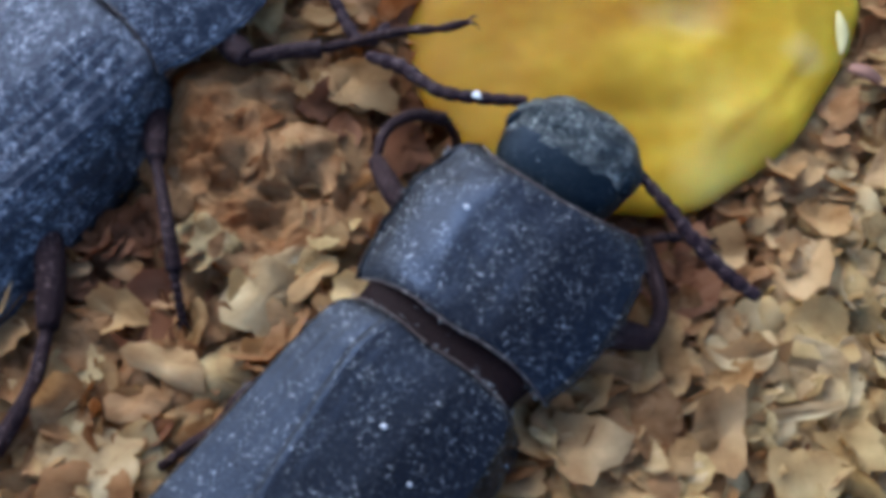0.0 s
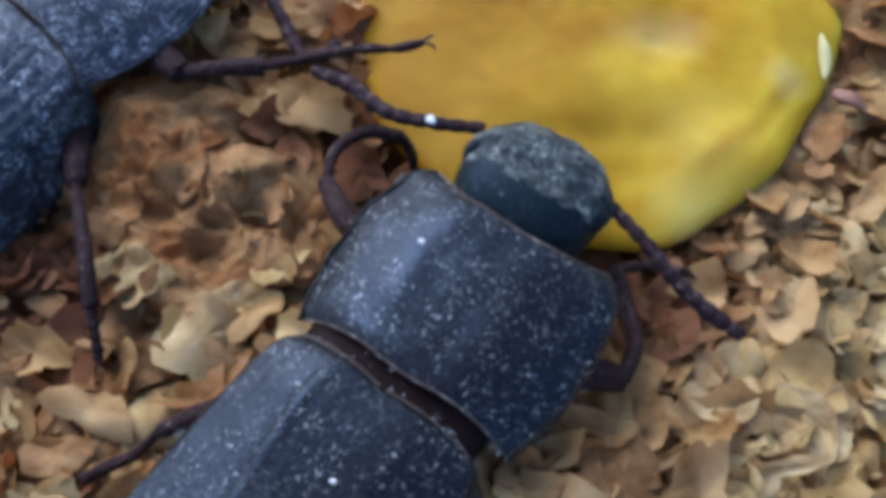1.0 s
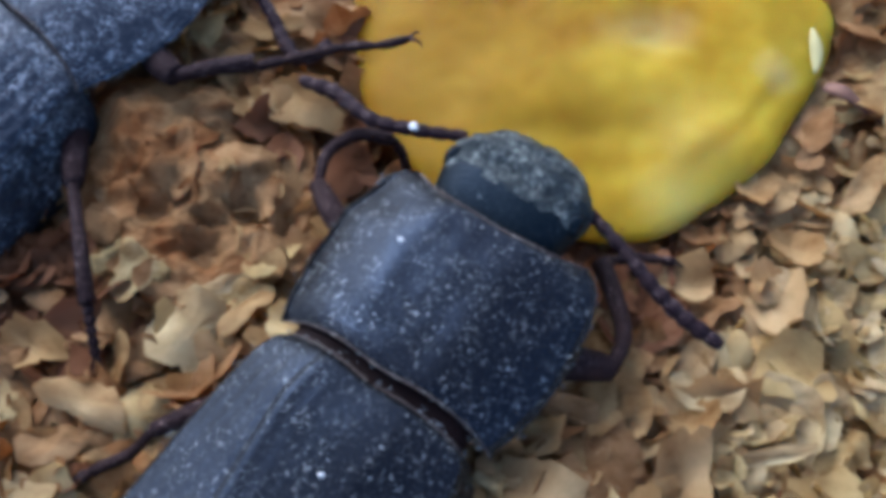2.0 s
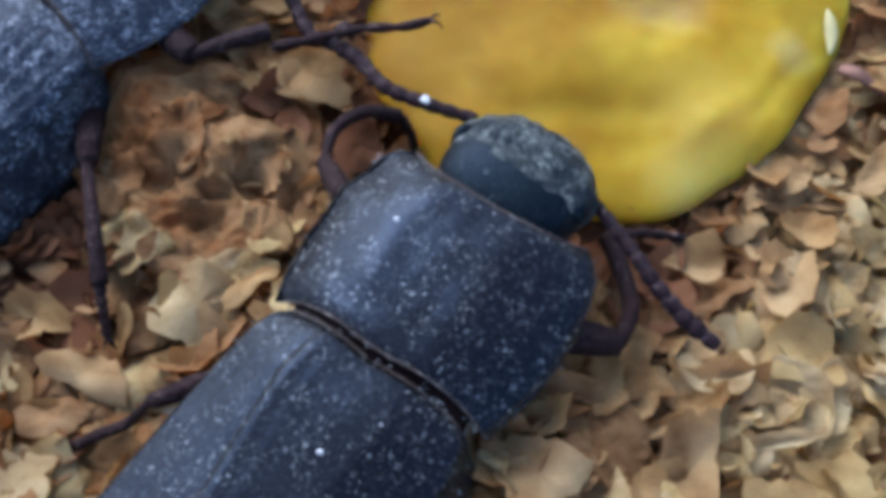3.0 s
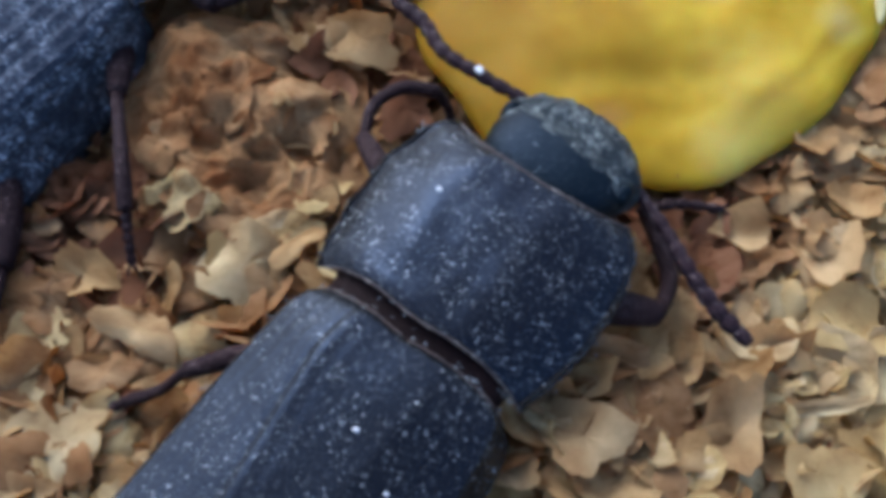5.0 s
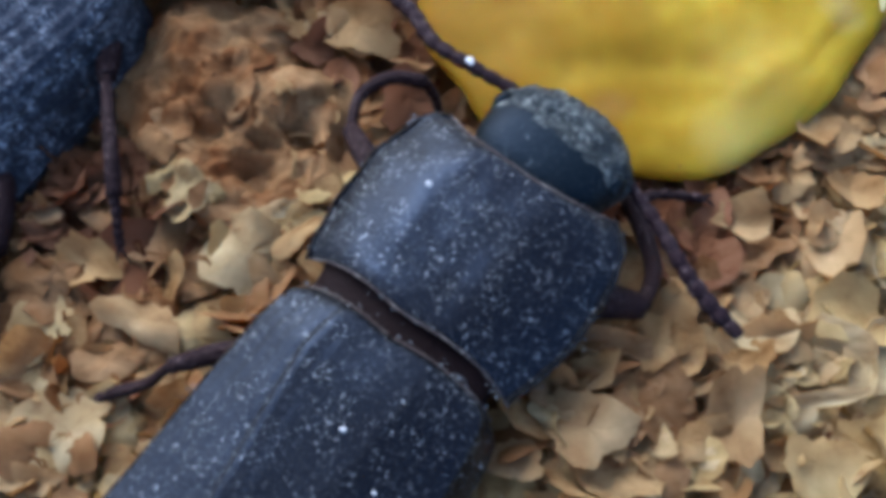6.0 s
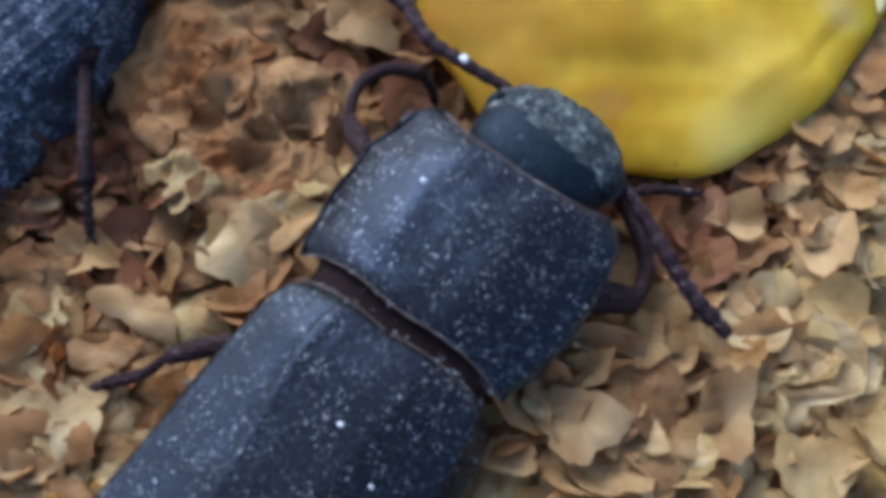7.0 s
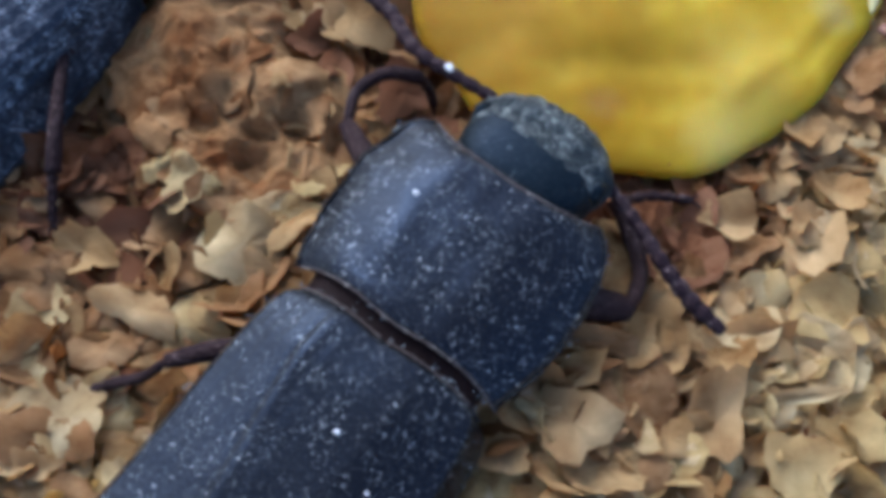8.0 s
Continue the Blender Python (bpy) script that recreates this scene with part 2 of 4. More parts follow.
# ---- mesh helpers ----
def mesh_of(name, verts, faces, materials, slots=None, smooth=True, crisp=0):
    me = bpy.data.meshes.new(name)
    me.from_pydata((np.asarray(verts, float) * MM).tolist(), [], [tuple(f) for f in faces])
    for m in materials if isinstance(materials, (list, tuple)) else [materials]:
        me.materials.append(m)
    if slots is not None:
        me.polygons.foreach_set("material_index", np.asarray(slots, np.int32))
    me.polygons.foreach_set("use_smooth", np.full(len(me.polygons), smooth))
    me.update()
    if crisp:
        me.set_sharp_from_angle(angle=radians(crisp))
    return me


def part(name, shape, materials, parent, at=(0, 0, 0), label="", slots=None, smooth=True):
    """One mesh object under a thing or a part; the shape is given in the parent's millimetres, its origin lies at `at`."""
    verts, faces = shape
    ob = new(name, mesh_of(name, np.asarray(verts, float) - np.array(at, float), faces, materials, slots, smooth))
    ob.parent = parent
    ob.location = Vector(at) * MM
    return tagged(ob, label)


def grid_faces(nu, nv, flip=False, start=0, closed=False):
    out = []
    for i in range(nu - 1):
        for j in range(nv if closed else nv - 1):
            a, b = start + i * nv + j, start + i * nv + (j + 1) % nv
            q = (a, b, b + nv, a + nv)
            out.append(q[::-1] if flip else q)
    return out


def joined(*shapes):
    verts, faces, n = [], [], 0
    for v, f in shapes:
        verts.append(np.asarray(v, float))
        faces += [tuple(i + n for i in face) for face in f]
        n += len(v)
    return np.concatenate(verts), faces


def smooth_path(points, n):
    p = np.asarray(points, float)
    d = np.r_[0, np.cumsum(np.linalg.norm(np.diff(p, axis=0), axis=1))]
    tangent = np.gradient(p, d, axis=0)
    out = []
    for t in np.linspace(0, d[-1], n):
        k = min(max(np.searchsorted(d, t) - 1, 0), len(d) - 2)
        h = d[k + 1] - d[k]
        s = (t - d[k]) / h
        out.append((2 * s**3 - 3 * s**2 + 1) * p[k] + (s**3 - 2 * s**2 + s) * h * tangent[k]
                   + (3 * s**2 - 2 * s**3) * p[k + 1] + (s**3 - s**2) * h * tangent[k + 1])
    return np.array(out)


def tube(points, radius, n=24, sides=10, flat=1.0):
    """A round limb along points; radius is a function of 0..1 along it."""
    p = smooth_path(points, n)
    t = np.gradient(p, axis=0)
    t /= np.linalg.norm(t, axis=1)[:, None]
    side = np.cross(t, (0, 0, 1.0)) + 1e-6
    side /= np.linalg.norm(side, axis=1)[:, None]
    up = np.cross(side, t)
    a = np.linspace(0, 2 * np.pi, sides, endpoint=False)
    r = np.array([radius(s) for s in np.linspace(0, 1, n)])
    ring = p[:, None] + r[:, None, None] * (np.cos(a)[None, :, None] * side[:, None] + flat * np.sin(a)[None, :, None] * up[:, None])
    verts = np.concatenate([ring.reshape(-1, 3), p[:1], p[-1:]])
    faces = grid_faces(n, sides, closed=True, flip=True)
    m = n * sides
    faces += [(m, j, (j + 1) % sides) for j in range(sides)] + [(m + 1, m - sides + (j + 1) % sides, m - sides + j) for j in range(sides)]
    return verts, faces


def blob(centre, size, seed, rough=0.15, nu=9, nv=12):
    rng = np.random.default_rng(seed)
    verts = []
    for i in range(nu):
        th = np.pi * i / (nu - 1)
        for j in range(nv):
            ph = 2 * np.pi * j / nv
            verts.append((np.sin(th) * np.cos(ph), np.sin(th) * np.sin(ph), np.cos(th)))
    v = np.array(verts)
    k = rng.normal(size=(5, 3)) * 2
    v *= (1 + rough * np.sin(v @ k.T + rng.uniform(0, 6, 5)).mean(1) * 2)[:, None]
    if nu > 12:
        v *= np.array([1 + 0.22 * noise.noise(Vector(p) * 1.8 + Vector((seed, 0, 0))) + 0.10 * noise.noise(Vector(p) * 5) for p in v])[:, None]
    return v * np.array(size) + np.array(centre), grid_faces(nu, nv, closed=True, flip=False)


# ---- tub ----
def box(lo, hi):
    (a, b, c), (d, e, f) = lo, hi
    v = [(x, y, z) for x in (a, d) for y in (b, e) for z in (c, f)]
    return v, [(0, 1, 3, 2), (4, 6, 7, 5), (0, 4, 5, 1), (2, 3, 7, 6), (0, 2, 6, 4), (1, 5, 7, 3)]


def tub_wall(name, lo, hi):
    ob = new(name, mesh_of(name, *box(lo, hi), WALL, smooth=False))
    return tagged(ob, "plain pale plastic side of the tub", "tub wall", kind="structure")


tub_wall("wall_north", (-91, 88, -6), (91, 90, 10))
tub_wall("wall_south", (-91, -90, -6), (91, -88, 10))
tub_wall("wall_west", (-90.5, -88, -6), (-88.5, 88, 10))
tub_wall("wall_east", (88.5, -88, -6), (90.5, 88, 10))
tub_floor = new("floor", mesh_of("floor", *box((-91, -90, -8), (91, 90, -6.004)), WALL, smooth=False))
tagged(tub_floor, "plain pale plastic floor of the tub under the bran", "tub floor", kind="structure")


# ---- fruit ----
FRUIT_AT, FRUIT_R = (6.5, 9.25), 8.4


def fruit_radius(a):
    near = math.atan2(math.sin(a + radians(42)), math.cos(a + radians(42)))   # the cut runs straighter here
    return FRUIT_R - 0.65 * math.exp(-(near / radians(30)) ** 2) + 0.42 * math.cos(a - radians(275)) + 0.22 * math.cos(3 * a - 0.4) + 0.10 * math.sin(5 * a)


def bumps(x, y, z, seed, scale):
    return noise.noise(Vector((x * scale + seed, y * scale - seed, z * scale)))


def fruit_slice():
    """A round slice of soft fruit: rounded rim, sunken and lumpy top."""
    nu, nv, verts = 60, 180, []
    for i in range(nu):
        s = i / (nu - 1)
        for j in range(nv):
            a = 2 * math.pi * j / nv
            R = fruit_radius(a)
            if s < 0.75:                      # top face
                r = s / 0.75
                rr, z = R * 0.985 * r, 2.75 - 0.55 * r**2 - 0.55 * r**8
            else:                             # tight rim, then the undercut side
                k = (s - 0.75) / 0.25
                rr, z = R * (0.985 + 0.015 * math.sin(math.pi * min(3 * k, 1)) - 0.14 * max(k - 0.2, 0)), 1.65 - 1.75 * k
            x, y = rr * math.cos(a), rr * math.sin(a)
            turn = math.degrees(math.atan2(y, x))
            if s < 0.75:                      # hollows of the soft flesh
                z -= 0.30 * math.exp(-((x - 1.9) ** 2 + (y + 1.4) ** 2) / 1.1) + 0.20 * math.exp(-((y + 5.0 - 0.05 * x) / 0.7) ** 2 - ((x + 0.8) / 2.8) ** 4)
                z += 0.22 * math.exp(-((x - 0.9) ** 2 + (y + 3.3) ** 2) / 3.0)
            furrow = 6.7 + 0.0012 * (turn + 46) ** 2
            z -= 0.09 * math.exp(-((rr - furrow) / 0.36) ** 2 - ((turn + 42) / 24) ** 4)
            z += 0.07 * math.exp(-((turn + 86) / 15) ** 4) / (1 + math.exp((6.9 - rr) / 0.18)) * (1 if z > 1 else 0)
            z += 0.26 * bumps(x, y, 0, 3.1, 0.24) + 0.14 * (0.3 - abs(bumps(x, y, 0, 6.3, 0.30))) + 0.09 * bumps(x, y, z, 9.7, 0.6) + 0.05 * bumps(x, y, z, 2.7, 1.6)
            k = 1 + 0.05 * bumps(x, y, z, 5.5, 0.45)
            verts.append((x * k, y * k, z))
    return np.array(verts), grid_faces(nu, nv, closed=True)


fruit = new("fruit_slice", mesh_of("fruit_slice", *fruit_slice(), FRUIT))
fruit.location = (FRUIT_AT[0] * MM, FRUIT_AT[1] * MM, -0.8 * MM)
part("pith", tube([(7.45, -2.7, 1.9), (7.6, -2.1, 1.95), (7.65, -1.5, 2.0), (7.65, -0.9, 2.0)], lambda s: 0.06 + 0.17 * math.sin(math.pi * s), 18, 8, 0.45), PITH, fruit, (8.2, -1.5, 2.0), "whitish strand of pith on the rim")
tagged(fruit, "moist yellow slice of soft fruit lying on the bran", "fruit slice")


# ---- bran ----
def flake(rng, size, slim=0.75, rings=3, segs=24):
    """A thin, torn and curled flake of bran with a real thickness, in millimetres, lying flat round its centre."""
    a = np.arange(segs) * 2 * np.pi / segs + rng.uniform(-0.06, 0.06, segs)
    corners = int(rng.integers(4, 8))         # torn edges run nearly straight from corner to corner
    at = np.sort(np.arange(corners) * 2 * np.pi / corners + rng.uniform(-0.5, 0.5, corners))
    far = np.clip(rng.normal(1.05, 0.28, corners), 0.5, 1.6)
    px, py = far * np.cos(at), far * np.sin(at)
    out = []
    for q in a:
        k = int(np.searchsorted(at, q)) % corners
        x0, y0, x1, y1 = px[k - 1], py[k - 1], px[k], py[k]
        den = np.cos(q) * (y1 - y0) - np.sin(q) * (x1 - x0)
        hit = (x0 * (y1 - y0) - y0 * (x1 - x0)) / den if abs(den) > 1e-3 else far[k]
        out.append(hit if 0.3 < hit < 1.7 else far[k])
    out = np.array(out)
    for _ in range(int(rng.integers(1, 4))):  # tears
        out *= 1 - rng.uniform(0.1, 0.42) * np.exp(-(np.angle(np.exp(1j * (a - rng.uniform(0, 6.28)))) / rng.uniform(0.12, 0.3)) ** 2)
    out = np.clip(0.25 * np.roll(out, 1) + 0.5 * out + 0.25 * np.roll(out, -1) + rng.normal(0, 0.06, segs), 0.28, 1.6)
    v = [(0, 0)]
    for k in range(1, rings + 1):
        f = k / rings
        r = f * ((1 - f**2) * 0.75 + f**2 * out) * size / 2
        v += list(zip(r * np.cos(a), r * np.sin(a) * slim))
    v = np.array(v)
    turn = rng.uniform(0, np.pi)
    d = (v[:, 0] * np.cos(turn) + v[:, 1] * np.sin(turn)) / size
    e = (-v[:, 0] * np.sin(turn) + v[:, 1] * np.cos(turn)) / size
    z = rng.normal(0, 0.75) * d**2 + rng.normal(0, 0.5) * d * e + rng.normal(0, 0.5) * e**2
    z += rng.choice((-1, 1, 1)) * rng.uniform(0.3, 2.0) * np.maximum(d - rng.uniform(0.0, 0.25), 0) ** 2     # a rolled edge
    z += rng.normal(0, 0.22) * np.abs(e - rng.normal(0, 0.15))                                              # a crease
    z += 0.075 * np.sin(7 * d + rng.uniform(0, 6)) * np.cos(6 * e + rng.uniform(0, 6)) + rng.normal(0, 0.010, len(v))
    z *= size
    thick = rng.uniform(0.022, 0.045)
    top = np.c_[v, z]
    low = np.c_[v * 0.985, z - thick]
    n, faces = len(v), []
    for side, base in ((0, 0), (1, n)):
        for j in range(segs):
            t = (base, base + 1 + j, base + 1 + (j + 1) % segs)
            faces.append(t[::-1] if side else t)
        for k in range(rings - 1):
            for j in range(segs):
                p, q = base + 1 + k * segs + j, base + 1 + k * segs + (j + 1) % segs
                t = (p, p + segs, q + segs, q)
                faces.append(t[::-1] if side else t)
    rim = 1 + (rings - 1) * segs
    for j in range(segs):
        p, q = rim + j, rim + (j + 1) % segs
        faces.append((p, n + p, n + q, q))
    return np.r_[top, low], faces


def bed_height(x, y):
    return 1.0 * math.exp(-((x + 4.4) ** 2 + (y - 8.2) ** 2) / 5) + 1.1 * math.exp(-((x - 4.5) ** 2 + (y + 6.5) ** 2) / 22) + 0.8 * math.exp(-((x - 4.4) ** 2 + (y + 5.6) ** 2) / 5) + 1.2 * math.exp(-((x - 3.0) ** 2 + (y + 8.4) ** 2) / 7) + 0.55 * noise.noise(Vector((x * 0.12, y * 0.12, 2.0))) + 0.25 * noise.noise(Vector((x * 0.35, y * 0.35, 7.0)))


def in_fruit(x, y, grow=0.0):
    dx, dy = x - FRUIT_AT[0], y - FRUIT_AT[1]
    return math.hypot(dx, dy) < fruit_radius(math.atan2(dy, dx)) * 0.95 + grow


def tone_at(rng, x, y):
    """Which sort of bran lies here: browner sorts put in the shade beside the beetles and the damp at the fruit, pale
    and dry further off.
    """
    damp_shade = math.exp(-((x + 5.5) ** 2 + (y - 4.0) ** 2) / 40) + 1.9 * math.exp(-((math.hypot(x - FRUIT_AT[0], y - FRUIT_AT[1]) - 8.8) ** 2) / 5)
    # painted-in shade beside the feeding beetle, then damp bran below the fruit
    damp_shade += 0.9 * math.exp(-((x - 4.4) ** 2 + (y + 5.2) ** 2) / 22) + 1.5 * math.exp(-((x - 7.4) ** 2 + (y + 1.2) ** 2) / 6)
    # shade under the passing beetle, carried by brown and rust flakes
    damp_shade += 1.6 * math.exp(-((x + 12) ** 2 + (y + 2.2) ** 2) / 28) + 1.5 * math.exp(-((x + 11.8) ** 2 + (y - 0.8) ** 2) / 7)
    u = rng.uniform() + 0.55 * damp_shade - 0.75 * min(max((x - 8.3) / 2.6, 0), 1) - 0.14 * (y < -4)
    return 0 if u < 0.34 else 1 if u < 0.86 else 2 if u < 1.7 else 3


n, half = 110, 90.0
gx = np.linspace(-half, half, n)
bed_v = [(x, y, -0.55 + 1.1 * bed_height(x, y)) for x in gx for y in gx]
ground = new("ground", mesh_of("ground", bed_v, grid_faces(n, n), LITTER[2]))
tagged(ground, "bed of loose tan wheat bran in a shallow tub", "bran bed", kind="structure")


def litter(name, rng, count, half_x, half_y, centre, lo, hi, size, rings, skip=None):
    verts, faces, slots, at = [], [], [], 0
    for _ in range(count):
        x, y = centre[0] + rng.uniform(-half_x, half_x), centre[1] + rng.uniform(-half_y, half_y)
        s = float(np.clip(rng.lognormal(math.log(size), 0.38), 0.35, 4.0))
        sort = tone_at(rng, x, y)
        lift, tilt, turn = rng.uniform(lo, hi), rng.normal(0, 22), rng.uniform(0, 360)
        v, f = flake(rng, s, rng.uniform(0.32, 0.95), rings, 20 if rings > 2 else 12)
        if in_fruit(x, y, 0.2) or (skip and skip(x, y)):
            continue
        m = np.array(Euler((radians(tilt), radians(rng.normal(0, 22)), radians(turn))).to_matrix())
        verts.append(v @ m.T + (x, y, bed_height(x, y) + lift))
        faces += [tuple(i + at for i in q) for q in f]
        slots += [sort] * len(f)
        at += len(v)
    ob = new(name, mesh_of(name, np.concatenate(verts), faces, LITTER, slots, crisp=50))
    ob.parent = ground
    return tagged(ob, "loose tan and brown wheat bran flakes", kind="stuff")


litter("bran_litter", np.random.default_rng(5), 4600, 21, 17, (0, 1), -0.95, 0.40, 1.9, 3, lambda x, y: math.hypot(x + 6.9, y - 3.2) < 3.3)
litter("bran_litter", np.random.default_rng(8), 1900, 19, 14, (0, 1), -0.2, 0.5, 0.95, 2, lambda x, y: math.hypot(x + 6.9, y - 3.2) < 3.1)
litter("bran_litter", np.random.default_rng(6), 5200, 85, 80, (0, 0), -1.3, 0.2, 2.6, 2, lambda x, y: abs(x) < 20.5 and abs(y - 1) < 16.5)

# flakes on top of the bed, each a piece of its own
rng = np.random.default_rng(11)
kinds = [[mesh_of("bran_flake", *flake(rng, 1.0, rng.uniform(0.45, 0.95), 4, 30), mat, crisp=50) for _ in range(12)] for mat in BRAN]


def lay_flake(x, y, size, sort, turn, tilt=0.0, lean=0.0, lift=0.6, variant=None, width=None):
    pick = variant if variant is not None else int(abs(x * 7 + y * 13))
    ob = new("bran_flake", kinds[sort][pick % 12])
    ob.parent = ground
    ob.matrix_basis = pose_mm(x, y, bed_height(x, y) + lift, tilt, lean, turn) @ Matrix.Diagonal((size, (width or size * 0.7) / 0.7, size * 0.8, 1))
    return ob


for k in range(255):
    x, y = rng.uniform(-17, 17), rng.uniform(-11, 12)
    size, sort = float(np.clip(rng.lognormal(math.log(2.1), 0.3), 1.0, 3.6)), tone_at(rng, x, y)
    turn, tilt, lean = rng.uniform(0, 360), rng.normal(0, 20), rng.normal(0, 20)
    if not in_fruit(x, y, 0.5) and math.hypot(x + 8.3, y + 4.4) > 1.9 and math.hypot(x + 6.9, y - 3.2) > 3.4:
        lay_flake(x, y, size, sort, turn, tilt, lean, rng.uniform(0.0, 0.4), k)

# broad flakes that lie open on top
lay_flake(10.0, -8.4, 2.5, 0, 20, width=2.1)
lay_flake(10.4, -6.5, 3.2, 0, 8, width=0.7)
lay_flake(11.6, -3.8, 2.7, 0, -30, width=1.7)
lay_flake(5.7, -5.2, 2.2, 1, 60, width=1.6)
lay_flake(7.8, -7.4, 2.7, 1, 100, width=1.7)
lay_flake(7.1, -6.2, 2.3, 1, 25, width=0.4, tilt=40)
lay_flake(6.3, -7.9, 2.1, 1, 10, width=1.6)
lay_flake(3.6, -7.8, 2.1, 1, 50, width=2.0)
lay_flake(2.5, -7.4, 1.3, 0, -20, width=0.6)
lay_flake(11.1, -2.4, 2.1, 0, 0, width=1.9)
lay_flake(12.5, -1.4, 1.2, 0, 30, width=1.2)
lay_flake(9.0, -3.4, 1.7, 1, 10, width=1.4)
lay_flake(10.5, 0.7, 1.7, 1, 40, width=1.5)
lay_flake(12.4, 2.1, 1.9, 1, 20, width=1.4)
lay_flake(8.6, -0.9, 1.9, 1, -10, width=1.2)
lay_flake(5.4, -1.7, 1.8, 1, 80, width=2.0)
lay_flake(3.5, -5.3, 1.9, 1, 40, width=1.6)
lay_flake(-10.8, -7.6, 3.7, 0, 30, width=2.7)
lay_flake(-12.4, -4.5, 2.3, 0, 60, width=2.1)
lay_flake(-9.2, -4.2, 2.6, 1, -18, width=1.3, lift=0.7, variant=4)
lay_flake(-7.5, -4.8, 2.9, 0, -30, width=1.2, lift=0.8, tilt=12, variant=9)
lay_flake(-6.3, -1.8, 2.7, 0, 28, width=1.5)
lay_flake(-7.8, 0.6, 2.1, 0, -40, width=1.6)
lay_flake(-5.0, -1.0, 2.3, 0, 20, width=1.6)
lay_flake(-12.0, -9.0, 2.1, 1, 0, width=1.2)
lay_flake(-12.2, -6.2, 2.0, 0, 70, width=1.1)
lay_flake(-3.9, 6.1, 1.9, 1, -15, width=1.2)
lay_flake(9.5, -4.9, 2.0, 1, 20, width=1.4)
lay_flake(12.0, -5.4, 1.6, 0, 70, width=1.8)
lay_flake(11.9, -7.7, 1.6, 0, 80, width=2.0)
lay_flake(8.9, -6.1, 1.6, 0, 30, width=0.8)
lay_flake(1.5, -8.6, 1.6, 1, 10, width=1.2)
lay_flake(12.2, 0.3, 1.8, 1, -20, width=1.3)
lay_flake(11.3, -0.9, 1.6, 1, 30, width=1.4)
lay_flake(-10.0, -5.5, 1.8, 2, 20, width=1.1)
lay_flake(-11.2, -2.4, 2.1, 1, -20, width=1.1)
lay_flake(-4.8, 2.4, 2.0, 1, 30, width=1.6, variant=5)
lay_flake(-2.1, 3.3, 2.6, 2, 35, width=1.7)
lay_flake(-7.1, 0.0, 2.3, 0, -65, width=1.3, lift=0.5, variant=1)
lay_flake(1.5, -5.0, 1.6, 1, -25, width=0.5, lift=0.9)
lay_flake(-3.7, 5.5, 2.5, 1, -15, width=1.8, lift=1.0, lean=12)
lay_flake(-5.4, -0.8, 1.9, 0, 35, width=1.0, lift=0.8)
lay_flake(-4.3, 0.1, 2.0, 0, 30, width=1.2, lift=0.8)
# these two take darker sorts for the shade under the passing beetle
lay_flake(-10.8, 1.2, 2.2, 3, 62, width=0.6, tilt=35)
lay_flake(-11.0, -0.7, 2.2, 2, -25, width=1.1)
lay_flake(-6.5, 8.4, 1.5, 0, 50, width=1.0, lift=1.2)
lay_flake(-4.1, 8.6, 2.2, 1, 10, width=1.5)

lay_flake(-3.1, 5.5, 3.0, 1, -15, 18, -12, 1.6, 2, 2.0)
lay_flake(-1.5, 3.1, 2.8, 3, 40, 10, 20, 1.3, 4, 1.8)
lay_flake(-4.8, 5.0, 2.4, 3, 10, 20, 10, 0.9, 6, 1.5)
lay_flake(-3.8, 3.6, 2.0, 3, 70, 10, -20, 0.9, 1, 1.2)
lay_flake(-3.2, -2.5, 2.4, 0, -40, 8, -14, 1.2, 7, 0.9)
lay_flake(-6.1, -2.2, 2.6, 0, 10, 14, 0, 1.0, 9, 1.8)
lay_flake(-4.6, -1.4, 2.2, 1, 40, -20, 10, 0.9, 10, 1.2)
lay_flake(-9.2, 0.4, 1.8, 2, 70, 10, 0, 0.5, 3, 1.3)

for k in range(26):                           # rust-coloured scraps between the pale ones
    x, y, size = rng.uniform(-13, -2.5), rng.uniform(-8, 5), rng.uniform(0.9, 2.0)
    turn, tilt, lean = rng.uniform(0, 360), rng.normal(0, 22), rng.normal(0, 22)
    if math.hypot(x + 6.9, y - 3.2) > 3.2:
        lay_flake(x, y, size, 3, turn, tilt, lean, rng.uniform(-0.1, 0.25), k)
for k in range(16):
    x, y, size = rng.uniform(2, 12), rng.uniform(-9, 1), rng.uniform(0.8, 1.7)
    lay_flake(x, y, size, 3, rng.uniform(0, 360), rng.normal(0, 22), rng.normal(0, 22), rng.uniform(-0.15, 0.15), k)

CLUMP_LOBES = [(-1.9, 2.7, 1.3, 1.7), (-1.2, 0.7, 1.4, 1.35), (0.95, -0.1, 1.2, 1.1), (0.4, 2.3, 1.1, 0.8), (2.3, 0.1, 1.0, 0.8), (-1.0, -2.6, 1.1, 0.6), (2.9, -2.6, 0.7, 0.7)]
CLUMP_PITS = [(-1.1, -1.15, 0.38, 0.7), (0.55, -2.45, 0.62, 0.8), (0.9, -1.5, 0.3, 0.5), (2.05, -1.35, 0.36, 0.8), (3.3, -2.0, 0.32, 0.7), (2.05, 1.7, 0.65, 0.9), (-0.6, 0.9, 0.22, 0.25), (-1.7, 0.1, 0.25, 0.3)]


